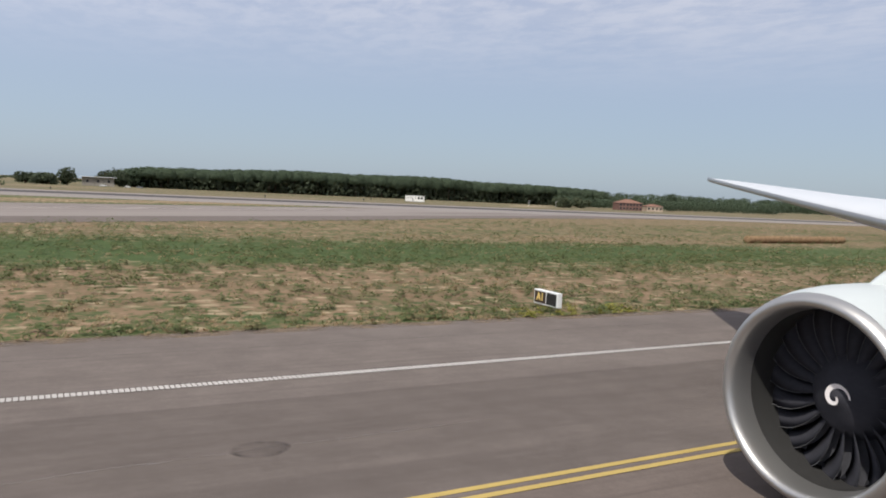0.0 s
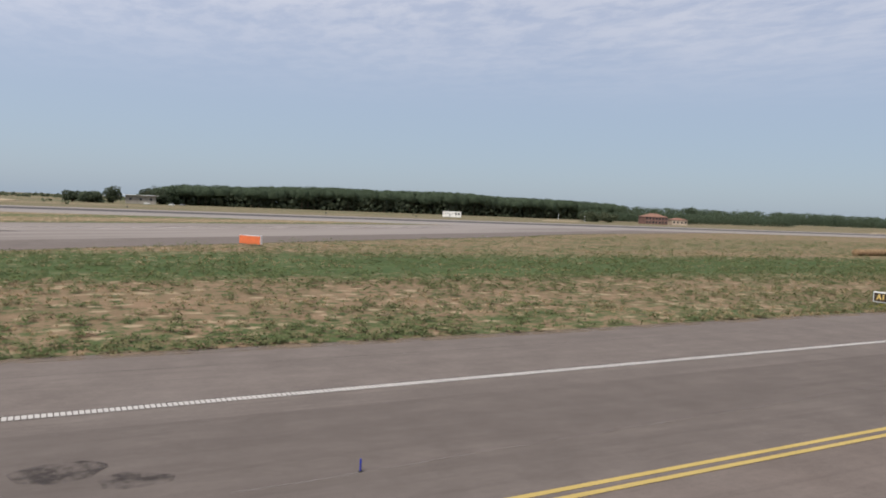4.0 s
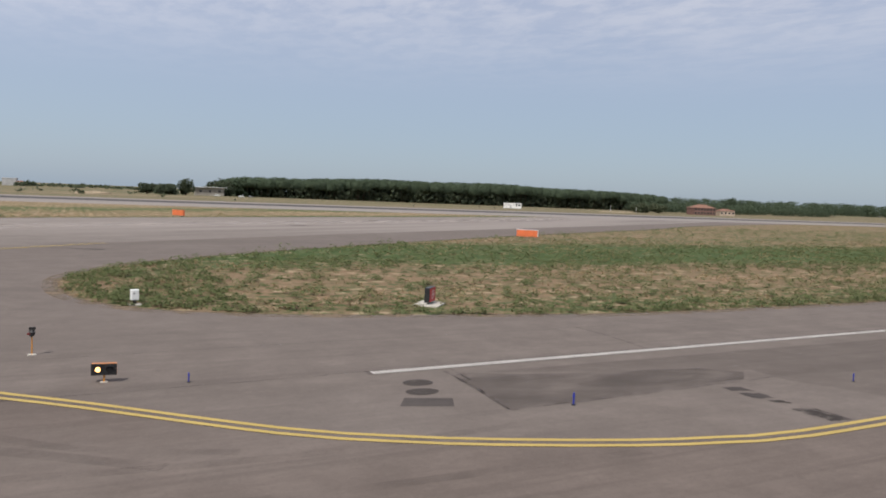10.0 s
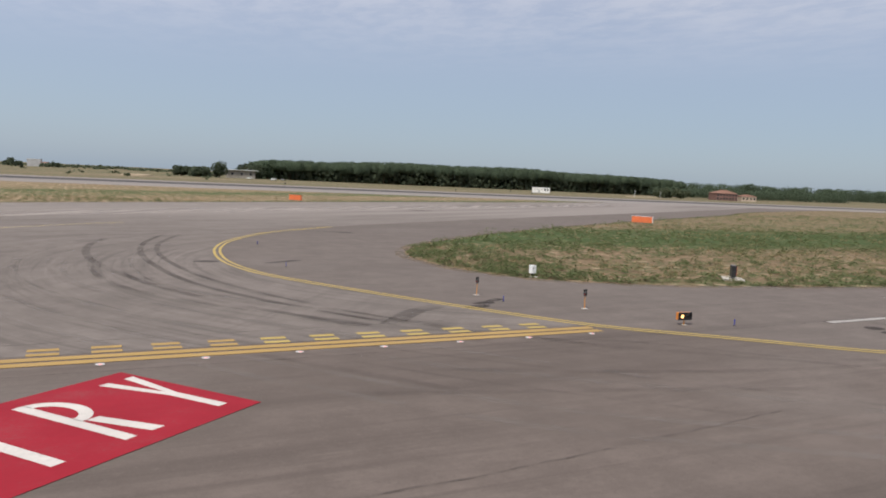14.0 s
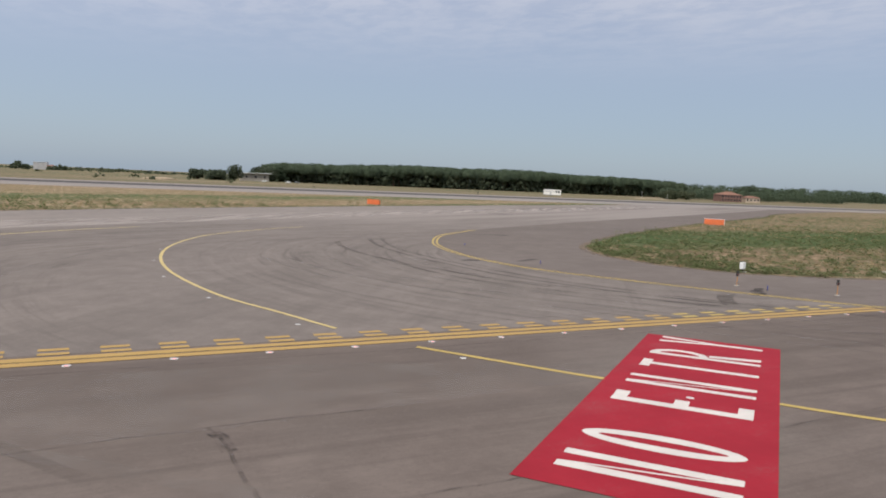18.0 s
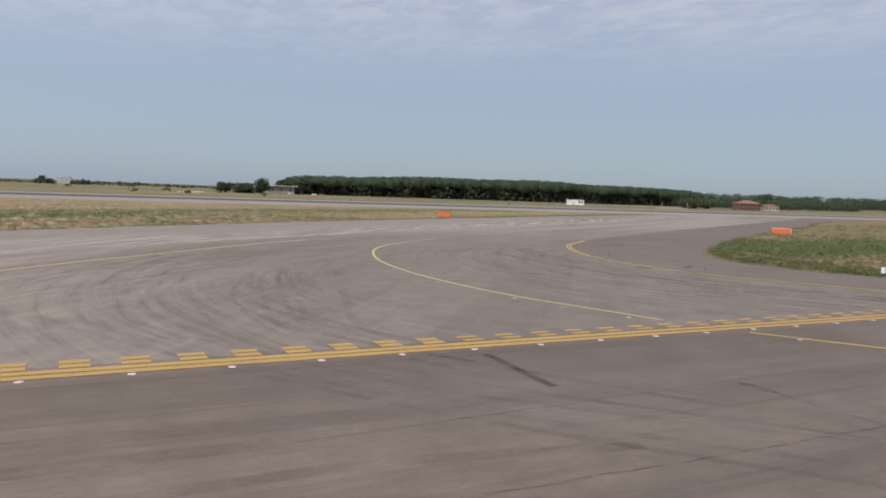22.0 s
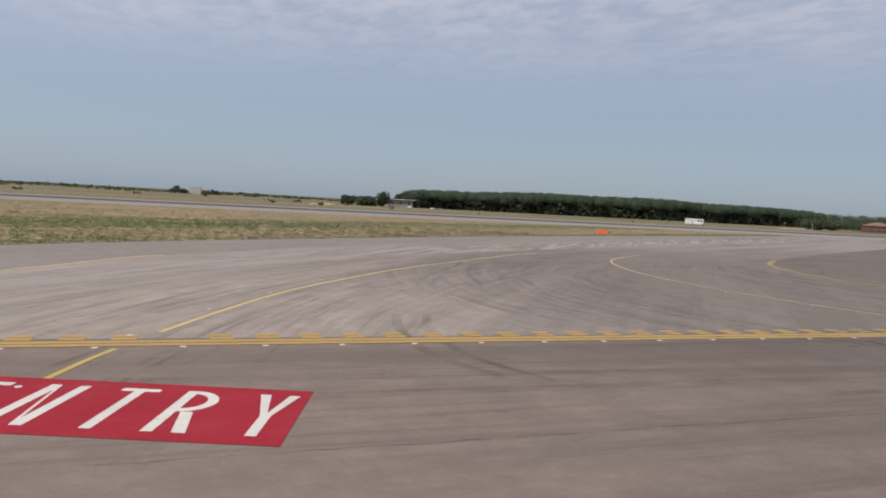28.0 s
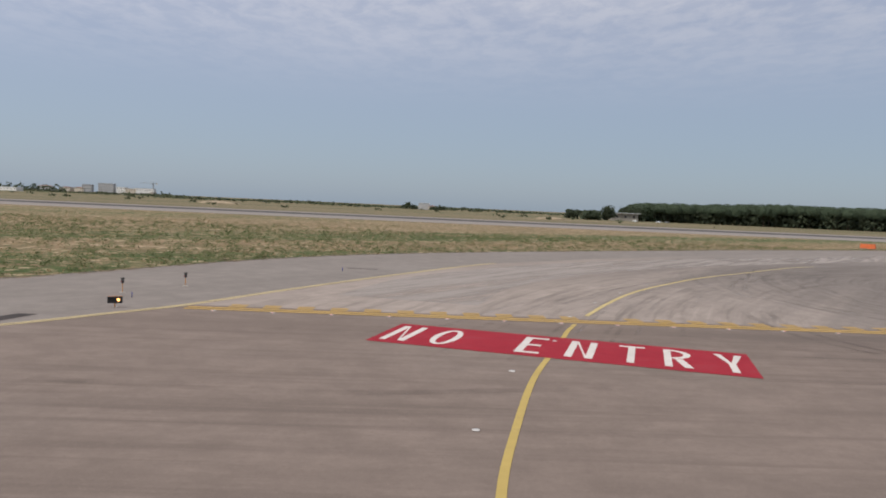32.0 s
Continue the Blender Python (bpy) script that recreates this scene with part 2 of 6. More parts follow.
def make_asphalt(name, base, stains=1.0, turn=0.0, pale=(0.205, 0.178, 0.162), older=0.0, swirl=(), scrubbed=None):
    m = Mat(name, 0.9)
    grain = m.noise(28, 3, 0.7)
    fine = m.noise(2.2, 6, 0.78, stretch=(0.3, 1, 1), turn=turn)
    mid = m.noise(0.55, 6, 0.68)
    large = m.noise(0.06, 5, 0.6)
    streak = m.noise(0.5, 6, 0.68, stretch=(0.06, 1, 1), turn=turn)
    wide = m.noise(0.13, 4, 0.6, stretch=(0.05, 1, 1), turn=turn)
    lane = m.noise(1.5, 4, 0.6, stretch=(0.018, 1, 1), turn=turn)
    dark = tuple(c * 0.66 for c in base)
    c = m.mix(m.ramp(mid, 0.3, 0.72), tuple(v * 0.86 for v in base), tuple(v * 1.13 for v in base))
    c = m.mix(m.math("MULTIPLY", m.ramp(streak, 0.48, 0.74), 0.8 * stains), c, dark)
    c = m.mix(m.math("MULTIPLY", m.ramp(lane, 0.52, 0.70), 0.6 * stains, True), c, tuple(v * 0.68 for v in base))
    c = m.mix(m.math("MULTIPLY", m.ramp(wide, 0.45, 0.70), 0.62 * stains), c, tuple(v * 0.7 for v in base))
    c = m.mix(m.math("MULTIPLY", m.ramp(large, 0.50, 0.78), 0.45), c, pale)
    c = m.mix(m.ramp(fine, 0.40, 0.66, 0.0, 0.30), c, tuple(v * 0.74 for v in base))
    c = m.mix(m.ramp(fine, 0.46, 0.30, 0.0, 0.26), c, tuple(v * 1.3 for v in base))
    mottle = m.noise(5.5, 5, 0.8)
    c = m.mix(m.ramp(mottle, 0.50, 0.70, 0.0, 0.42), c, tuple(v * 0.70 for v in base))
    c = m.mix(m.ramp(mottle, 0.46, 0.28, 0.0, 0.32), c, tuple(v * 1.34 for v in base))
    c = m.mix(m.math("MULTIPLY", m.ramp(grain, 0.35, 0.75), 0.22), c, tuple(v * 1.35 for v in base))
    if scrubbed:
        # paler, scoured asphalt towards the runway
        sy = m.t.nodes.new("ShaderNodeSeparateXYZ")
        m.link(m.geo.outputs["Position"], sy.inputs[0])
        band = m.noise(0.12, 4, 0.6, stretch=(0.06, 1, 1), turn=-33)
        c = m.mix(m.math("MULTIPLY", m.ramp(sy.outputs["Y"], scrubbed[0], scrubbed[1]), m.ramp(band, 0.36, 0.58, 0.15, 1.0)), c, pale)
    for cx, cy, r0, r1 in swirl:
        # faint scrub marks of turning wheels, in circles round the bend's middle
        sub = m.t.nodes.new("ShaderNodeVectorMath")
        sub.operation = "SUBTRACT"
        m.link(m.geo.outputs["Position"], sub.inputs[0])
        sub.inputs[1].default_value = (cx, cy, 0)
        ln = m.t.nodes.new("ShaderNodeVectorMath")
        ln.operation = "LENGTH"
        m.link(sub.outputs[0], ln.inputs[0])
        s3 = m.t.nodes.new("ShaderNodeSeparateXYZ")
        m.link(sub.outputs[0], s3.inputs[0])
        cb = m.t.nodes.new("ShaderNodeCombineXYZ")
        m.link(ln.outputs["Value"], cb.inputs[0])
        m.link(m.math("MULTIPLY", s3.outputs["X"], 0.045), cb.inputs[1])
        m.link(m.math("MULTIPLY", s3.outputs["Y"], 0.045), cb.inputs[2])
        n1 = m.t.nodes.new("ShaderNodeTexNoise")
        n1.inputs["Scale"].default_value, n1.inputs["Detail"].default_value, n1.inputs["Roughness"].default_value = 1.5, 7, 0.74
        m.link(cb.outputs[0], n1.inputs["Vector"])
        band = m.math("MULTIPLY", m.ramp(ln.outputs["Value"], r0 - 6, r0 + 2), m.ramp(ln.outputs["Value"], r1 - 2, r1 + 8, 1.0, 0.0))
        dk = m.math("MULTIPLY", m.ramp(n1.outputs["Fac"], 0.50, 0.64), m.math("MULTIPLY", band, 0.52))
        lt = m.math("MULTIPLY", m.ramp(n1.outputs["Fac"], 0.47, 0.33), m.math("MULTIPLY", band, 0.34))
        c = m.mix(dk, c, tuple(v * 0.56 for v in base))
        c = m.mix(lt, c, tuple(min(1, v * 1.4) for v in base))
    if older:
        # an older, paler laying of asphalt towards the west
        sep = m.t.nodes.new("ShaderNodeSeparateXYZ")
        m.link(m.geo.outputs["Position"], sep.inputs[0])
        xx = m.math("ADD", sep.outputs["X"], m.math("MULTIPLY", m.math("SUBTRACT", wide, 0.5), 60.0))
        old = m.mix(1.0, c, (older, older * 0.975, older * 0.95), "MULTIPLY")
        c = m.mix(m.ramp(xx, -36, 6, 1.0, 0.0), c, old)
    m.color(c)
    m.bump(grain, 0.25, 0.012)
    return m.m


BASE = (0.140, 0.1135, 0.1000)
BEND_A, BEND_B, BEND_C = (52, 22, 16, 36), (33, 16, 30, 48), (48, -28, 76, 100)
ASPHALT = make_asphalt("taxiway_asphalt", BASE, 1.2, older=1.38)
ASPHALT_EXIT = make_asphalt("exit_asphalt", (0.176, 0.151, 0.136), 0.6, -52, (0.24, 0.210, 0.192), older=1.66, scrubbed=(40, 95), swirl=(BEND_A, BEND_B, BEND_C))
ASPHALT_RUNWAY = make_asphalt("runway_asphalt", (0.252, 0.226, 0.208), 0.35)
ASPHALT_DARK = make_asphalt("runway_rubber", (0.075, 0.07, 0.07), 0.5, pale=(0.12, 0.11, 0.105))
ASPHALT_WEST = make_asphalt("west_shoulder_asphalt", (0.215, 0.188, 0.170), 0.5, -52, (0.30, 0.268, 0.246))
ASPHALT_SHOULDER = make_asphalt("shoulder_asphalt", (0.150, 0.126, 0.113), 0.7, older=1.46)


def make_field(name, greens, tans, bare, band=(0.012, 0.05), green_at=0.5, turn=0.0, slant=0.0, profile=(), sway=14.0, spots=True, straw_most=0.6, streaks=0.0):
    """Sun-dried grass: tan, olive and green in soft clumps, gathered in strips along the field."""
    m = Mat(name, 0.95)
    bands = m.noise(1.0, 5, 0.62, stretch=(band[0], band[1], 1), turn=turn, dist=0.5)
    clump = m.noise(0.22, 6, 0.7)
    tuft = m.noise(0.95, 6, 0.75)
    speck = m.noise(2.3, 5, 0.8)
    grit = m.noise(14, 3, 0.7)
    f = m.math("ADD", m.math("MULTIPLY", bands, 0.30), m.math("MULTIPLY", clump, 0.40))
    f = m.math("ADD", f, m.math("ADD", m.math("MULTIPLY", tuft, 0.50), m.math("MULTIPLY", speck, 0.42)))
    f = m.math("SUBTRACT", f, 0.31)
    if profile:
        sep = m.t.nodes.new("ShaderNodeSeparateXYZ")
        m.link(m.geo.outputs["Position"], sep.inputs[0])
        v = m.math("ADD", sep.outputs["Y"], m.math("MULTIPLY", sep.outputs["X"], slant))
        v = m.math("ADD", v, m.math("MULTIPLY", m.math("SUBTRACT", bands, 0.5), sway * 2))
        v = m.math("ADD", v, m.math("MULTIPLY", m.math("SUBTRACT", clump, 0.5), sway))
        lo, hi = profile[0][0], profile[-1][0]
        v = m.math("DIVIDE", m.math("SUBTRACT", v, lo), hi - lo, True)
        rmp = m.t.nodes.new("ShaderNodeValToRGB")
        el = rmp.color_ramp.elements
        for k, (p, g) in enumerate(profile):
            e = el[0] if k == 0 else el[-1] if k == len(profile) - 1 else el.new((p - lo) / (hi - lo))
            e.color = (g, g, g, 1)
        m.link(v, rmp.inputs[0])
        f = m.math("ADD", f, m.math("MULTIPLY", m.math("SUBTRACT", rmp.outputs[0], 0.5), 0.42))
    tan = m.mix(m.ramp(clump, 0.35, 0.65), tans[0], tans[1])
    tan = m.mix(m.math("MULTIPLY", m.ramp(m.noise(0.9, 6, 0.78, stretch=(0.7, 1, 1)), 0.53, 0.64), 0.6), tan, bare)
    if streaks:
        worn = m.noise(streaks, 6, 0.72, stretch=(0.14, 1, 1), turn=-6)
        tan = m.mix(m.math("MULTIPLY", m.ramp(worn, 0.54, 0.62), 0.8), tan, bare)
        tan = m.mix(m.math("MULTIPLY", m.ramp(worn, 0.46, 0.36), 0.55), tan, tuple(v * 0.62 for v in tans[1]))
    grn = m.mix(m.ramp(m.noise(0.6, 6, 0.7), 0.34, 0.66), greens[0], greens[1])
    olive = tuple(0.5 * a + 0.5 * b for a, b in zip(tans[1], greens[1]))
    c = m.mix(m.ramp(f, green_at - 0.05, green_at - 0.005), tan, olive)
    c = m.mix(m.ramp(f, green_at + 0.0, green_at + 0.05), c, grn)
    c = m.mix(m.math("MULTIPLY", m.ramp(speck, 0.56, 0.70), 0.35), c, tuple(v * 0.8 for v in greens[0]))
    c = m.mix(m.math("MULTIPLY", m.ramp(speck, 0.44, 0.30), 0.22), c, tans[0])
    c = m.mix(m.math("MULTIPLY", m.ramp(grit, 0.35, 0.75), 0.22), c, tuple(v * 0.6 for v in greens[0]))
    if spots:
        # low weeds and heaps of dead straw, each a spot of its own
        thick = m.ramp(f, green_at - 0.16, green_at + 0.04, 0.18, 0.68)
        for scale, weight in ((0.95, 0.85), (2.1, 0.7)):
            d, r = m.cells(scale)
            here = m.math("LESS_THAN", r, thick)
            edge = m.math("ADD", d, m.math("MULTIPLY", m.math("SUBTRACT", speck, 0.5), 0.9))
            c = m.mix(m.math("MULTIPLY", m.math("MULTIPLY", m.ramp(edge, 0.44, 0.22), here), weight), c, m.mix(r, greens[0], greens[1]))
        d, r = m.cells(0.8, (0.8, 1, 1))
        edge = m.math("ADD", d, m.math("MULTIPLY", m.math("SUBTRACT", tuft, 0.5), 1.0))
        straw = m.math("MULTIPLY", m.ramp(edge, 0.40, 0.16), m.ramp(r, 0.66, 0.72))
        straw = m.math("MULTIPLY", straw, m.ramp(f, green_at + 0.10, green_at - 0.02, 0.1, straw_most))
        c = m.mix(straw, c, tuple(v * (0.85 + 0.2 * straw_most) for v in (0.40, 0.31, 0.205)))
    m.color(c)
    m.bump(tuft, 0.5, 0.12)
    return m.m


GREENS = ((0.046, 0.072, 0.027), (0.078, 0.108, 0.040))
TANS = ((0.224, 0.150, 0.096), (0.160, 0.117, 0.070))
BARE = (0.34, 0.245, 0.162)
VERGE_STRIPS = ((6, 0.57), (11, 0.51), (16, 0.38), (26, 0.35), (32, 0.50), (40, 0.80), (52, 0.78), (60, 0.56), (66, 0.40), (76, 0.46), (90, 0.42), (110, 0.46), (150, 0.36), (200, 0.4))
INFIELD_STRIPS = ((30, 0.64), (55, 0.64), (78, 0.58), (85, 0.52), (91, 0.24), (104, 0.20), (111, 0.52), (126, 0.66), (143, 0.54), (158, 0.28), (198, 0.20), (222, 0.42), (262, 0.52), (320, 0.36))
FIELD_NEAR = make_field("summer_verge", GREENS, TANS, BARE, (0.010, 0.055), 0.530, 0, 0.0, VERGE_STRIPS, 7.0)
FIELD_WEDGE = make_field("summer_infield", GREENS, ((0.258, 0.182, 0.112), (0.196, 0.144, 0.085)), (0.38, 0.285, 0.19), (0.008, 0.05), 0.540, -35, -0.7, INFIELD_STRIPS, 5.5, straw_most=0.95, streaks=0.16)
FIELD_FAR = make_field("far_meadow", ((0.080, 0.092, 0.046), (0.110, 0.112, 0.060)), ((0.215, 0.165, 0.105), (0.160, 0.135, 0.078)), (0.31, 0.24, 0.17), (0.0022, 0.012), 0.530, spots=False, streaks=0.03)


def make_paint(name, col, wear=0.5, under=(0.13, 0.112, 0.104), rough=0.65):
    """Road paint, worn through to the asphalt in flecks and streaks."""
    m = Mat(name, rough)
    fleck = m.noise(9, 5, 0.75)
    patch = m.noise(0.45, 5, 0.7)
    streak = m.noise(1.2, 5, 0.7, stretch=(0.12, 1, 1))
    f = m.math("ADD", m.math("MULTIPLY", fleck, 0.4), m.math("ADD", m.math("MULTIPLY", patch, 0.3), m.math("MULTIPLY", streak, 0.3)))
    c = m.mix(m.ramp(patch, 0.3, 0.7), tuple(v * 0.84 for v in col), col)
    c = m.mix(m.math("MULTIPLY", m.ramp(f, 0.50, 0.64), wear), c, under)
    m.color(c)
    m.bump(fleck, 0.15, 0.004)
    return m.m


YELLOW = make_paint("yellow_paint", (0.455, 0.335, 0.112), 0.4)
YELLOW_OLD = make_paint("worn_yellow_paint", (0.41, 0.268, 0.098), 0.65)
YELLOW_FADED = make_paint("faded_yellow_paint", (0.50, 0.40, 0.225), 0.45)
YELLOW_PALE = make_paint("pale_yellow_paint", (0.52, 0.41, 0.185), 0.4)
WHITE_PAINT = make_paint("white_paint", (0.47, 0.445, 0.415), 0.35)
LETTER_WHITE = make_paint("letter_white_paint", (0.60, 0.56, 0.52), 0.3)
RED_PAINT = make_paint("red_paint", (0.300, 0.018, 0.030), 0.25)


def make_mark(name, col, lo, hi, turn=0.0, stretch=(0.15, 1, 1), strength=0.8, scale=0.9):
    m = Mat(name, 0.85)
    n = m.noise(scale, 6, 0.7, stretch=stretch, turn=turn)
    g = m.noise(11, 3, 0.7)
    m.color(m.mix(m.ramp(g, 0.3, 0.7), tuple(v * 0.8 for v in col), tuple(v * 1.2 for v in col)))
    m.holes(m.math("MULTIPLY", m.ramp(n, lo, hi), strength))
    return m.m


TYRE_DARK = make_mark("dark_tyre_rubber", (0.055, 0.048, 0.046), 0.28, 0.70, 0, (0.5, 0.5, 1), 0.37, 0.6)
TYRE_SOFT = make_mark("soft_tyre_rubber", (0.055, 0.048, 0.046), 0.30, 0.74, 0, (0.5, 0.5, 1), 0.27, 0.6)
TYRE_FAINT = make_mark("faint_tyre_rubber", (0.060, 0.052, 0.048), 0.34, 0.80, 0, (0.35, 0.35, 1), 0.24, 0.8)
TYRE = make_mark("tyre_rubber", (0.055, 0.048, 0.046), 0.36, 0.72, 0, (0.5, 0.5, 1), 0.17, 0.7)
LANE = make_mark("darker_lane", (0.085, 0.070, 0.064), 0.20, 0.62, 0, (0.04, 1, 1), 0.15, 0.5)
SCUFF_PALE = make_mark("pale_scuff", (0.27, 0.24, 0.222), 0.36, 0.72, 0, (0.5, 0.5, 1), 0.28, 0.7)
SEAL = make_mark("bitumen_seal", (0.05, 0.044, 0.043), 0.40, 0.66, 0, (1, 1, 1), 0.62, 1.6)
SEAL_FAINT = make_mark("faint_seal", (0.06, 0.053, 0.05), 0.36, 0.70, 0, (1, 1, 1), 0.45, 1.1)
PATCH_SOFT = make_mark("soft_round_patch", (0.062, 0.054, 0.051), 0.22, 0.5, 0, (1, 1, 1), 0.62, 1.5)
SEAL_SOLID = make_mark("solid_bitumen_seal", (0.055, 0.048, 0.046), 0.24, 0.60, 0, (1, 1, 1), 0.50, 1.6)
PATCH_DARK = make_asphalt("patch_asphalt", (0.058, 0.05, 0.048), 0.4)
PATCH_RAG = make_mark("ragged_patch", (0.05, 0.044, 0.042), 0.30, 0.56, 0, (1, 1, 1), 0.66, 2.2)
PATCH_MID = make_mark("mid_patch", (0.075, 0.064, 0.06), 0.28, 0.66, 0, (0.4, 1, 1), 0.40, 0.6)

CONCRETE = plain("concrete", (0.48, 0.45, 0.40), 0.85, 0, 0.16, 3, 0.2)
WHITE_METAL = plain("white_enamel", (0.74, 0.75, 0.74), 0.4, 0, 0.06)
WHITE_WALL = plain("white_render", (0.72, 0.71, 0.68), 0.8, 0, 0.08, 0.6)
BLACK_PANEL = plain("black_panel", (0.018, 0.017, 0.018), 0.45, 0, 0.2)
BROWN_PANEL = plain("dark_brown_panel", (0.045, 0.028, 0.018), 0.5, 0, 0.2)
SIGN_YELLOW = plain("sign_yellow", (0.70, 0.50, 0.16), 0.5, 0, 0.08)
SIGN_RED = plain("sign_red", (0.42, 0.022, 0.035), 0.45, 0, 0.12)
SIGN_WHITE = plain("sign_white", (0.78, 0.74, 0.72), 0.5, 0, 0.05)
ORANGE = plain("orange_enamel", (0.64, 0.15, 0.05), 0.5, 0, 0.14, 1.2)
BLUE = plain("blue_plastic", (0.022, 0.035, 0.27), 0.4, 0, 0.15)
POLE_ORANGE = plain("orange_pole", (0.55, 0.23, 0.03), 0.5, 0, 0.15)
CABINET_YELLOW = plain("orange_cabinet", (0.60, 0.20, 0.03), 0.45, 0, 0.15)
DARK_METAL = plain("dark_metal", (0.035, 0.034, 0.034), 0.5, 0.4, 0.2)
GREY_METAL = plain("grey_metal", (0.35, 0.35, 0.35), 0.4, 0.8, 0.12)
LENS_WHITE = plain("clear_lens", (0.55, 0.52, 0.49), 0.2, 0, 0.05)
LENS_DIM = plain("dark_red_lens", (0.16, 0.03, 0.03), 0.25, 0, 0.1)
STRAW = plain("straw", (0.25, 0.165, 0.095), 0.95, 0, 0.3, 2.5, 0.5)
BRICK_RED = plain("red_brick_wall", (0.185, 0.11, 0.092), 0.9, 0, 0.2, 0.5)
ROOF_TILE = plain("terracotta_roof", (0.24, 0.135, 0.10), 0.85, 0, 0.2, 0.7)
STONE_WALL = plain("pale_stone_wall", (0.46, 0.37, 0.29), 0.9, 0, 0.15, 0.5)
GLASS_DARK = plain("dark_window_glass", (0.03, 0.035, 0.04), 0.12, 0, 0.2)
GREY_WALL = plain("grey_render", (0.40, 0.40, 0.40), 0.85, 0, 0.12, 0.3)
DIM_WALL = plain("dull_brown_render", (0.30, 0.275, 0.24), 0.9, 0, 0.2, 0.3)
BEIGE_WALL = plain("beige_render", (0.52, 0.46, 0.38), 0.85, 0, 0.12, 0.3)
SAND = plain("sand_heap", (0.34, 0.27, 0.19), 0.95, 0, 0.2, 0.4)
BARK = plain("pine_bark", (0.09, 0.062, 0.045), 0.95, 0, 0.25, 2)
NACELLE_WHITE = plain("nacelle_paint", (0.50, 0.535, 0.53), 0.36, 0, 0.012, 0.8, 0, 0.02)
WING_GREY = plain("wing_paint", (0.58, 0.60, 0.62), 0.36, 0, 0.015, 0.5, 0, 0.02)
INLET_METAL = plain("bare_inlet_lip", (0.46, 0.45, 0.435), 0.40, 0.85, 0.015, 1.5, 0, 0.02)
# liner colour is darkened to carry the shade inside the inlet
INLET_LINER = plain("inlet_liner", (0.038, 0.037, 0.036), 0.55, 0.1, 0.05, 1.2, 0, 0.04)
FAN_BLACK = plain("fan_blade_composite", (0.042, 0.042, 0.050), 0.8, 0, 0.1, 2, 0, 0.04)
# flat tone for the shaded depth seen between the fan blades
FAN_GAP_SHADE = plain("fan_gap_shade", (0.075, 0.075, 0.085), 0.8, 0, 0.1, 2, 0, 0.04)
TITANIUM = plain("blade_edge_titanium", (0.11, 0.11, 0.115), 0.6, 0.2, 0.1, 4, 0, 0.04)


def make_leaf(name, dark, lite, through_light=0.45):
    m = Mat(name, 0.75)
    r = m.island()
    col = m.mix(r, dark, lite)
    m.color(col)
    tl = m.t.nodes.new("ShaderNodeBsdfTranslucent")
    m.link(col, tl.inputs["Color"])
    mx = m.t.nodes.new("ShaderNodeMixShader")
    mx.inputs[0].default_value = through_light
    m.link(m.b.outputs[0], mx.inputs[1])
    m.link(tl.outputs[0], mx.inputs[2])
    m.link(mx.outputs[0], m.t.nodes["Material Output"].inputs[0])
    return m.m


PINE = make_leaf("pine_needles", (0.066, 0.092, 0.058), (0.104, 0.134, 0.084), 0.42)
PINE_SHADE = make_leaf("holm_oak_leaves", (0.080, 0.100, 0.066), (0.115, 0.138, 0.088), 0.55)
FAR_LEAF = make_leaf("far_scrub", (0.075, 0.09, 0.055), (0.13, 0.145, 0.085))
WEED = make_leaf("weed_leaves", (0.100, 0.122, 0.052), (0.158, 0.180, 0.080), 0.42)
OLIVE = make_leaf("olive_weed_leaves", (0.135, 0.132, 0.062), (0.205, 0.188, 0.098), 0.3)
FLOWER = make_leaf("flowering_weed_leaves", (0.17, 0.18, 0.04), (0.30, 0.27, 0.07), 0.3)
DRY = make_leaf("dry_stalks", (0.34, 0.26, 0.15), (0.46, 0.36, 0.22), 0.5)


def glow(name, col, strength):
    m = Mat(name, 0.3)
    m.color(col)
    m.b.inputs["Emission Color"].default_value = (*col, 1)
    m.b.inputs["Emission Strength"].default_value = strength
    return m.m


AMBER_LIT = glow("lit_amber_lens", (1.0, 0.50, 0.16), 3.5)
RED_LIT = glow("lit_red_lens", (0.8, 0.22, 0.2), 0.25)

# ---- building helpers ----


def thing(name, at, label, category, group="", turn=0.0, kind=""):
    ob = new(name)
    ob.empty_display_size = 0.2
    ob.matrix_basis = Matrix.Translation(at) @ Matrix.Rotation(radians(turn), 4, "Z")
    return tagged(ob, label, category, group, kind)


def mesh_of(bm, name, mat, smooth=False):
    me = bpy.data.meshes.new(name)
    bm.normal_update()
    bm.to_mesh(me)
    bm.free()
    for m in (mat if isinstance(mat, (list, tuple)) else [mat]):
        me.materials.append(m)
    if smooth:
        me.shade_smooth()
    return me


def part(name, bm, mat, parent, label="", smooth=False):
    ob = new(name, mesh_of(bm, name, mat, smooth))
    ob.parent = parent
    return tagged(ob, label)


def single(name, bm, mat, label, category, group="", kind="", smooth=False):
    return tagged(new(name, mesh_of(bm, name, mat, smooth)), label, category, group, kind)


def box(bm, c, s, bevel=0.0, turn=0.0):
    r = bmesh.ops.create_cube(bm, size=1.0, matrix=Matrix.Translation(c) @ Matrix.Rotation(radians(turn), 4, "Z") @ Matrix.Diagonal((*s, 1)))
    if bevel:
        es = {e for v in r["verts"] for e in v.link_edges}
        bmesh.ops.bevel(bm, geom=list(es), offset=bevel, segments=2, affect="EDGES", profile=0.6)
    return bm


def boxed(c, s, bevel=0.0, turn=0.0):
    return box(bmesh.new(), c, s, bevel, turn)


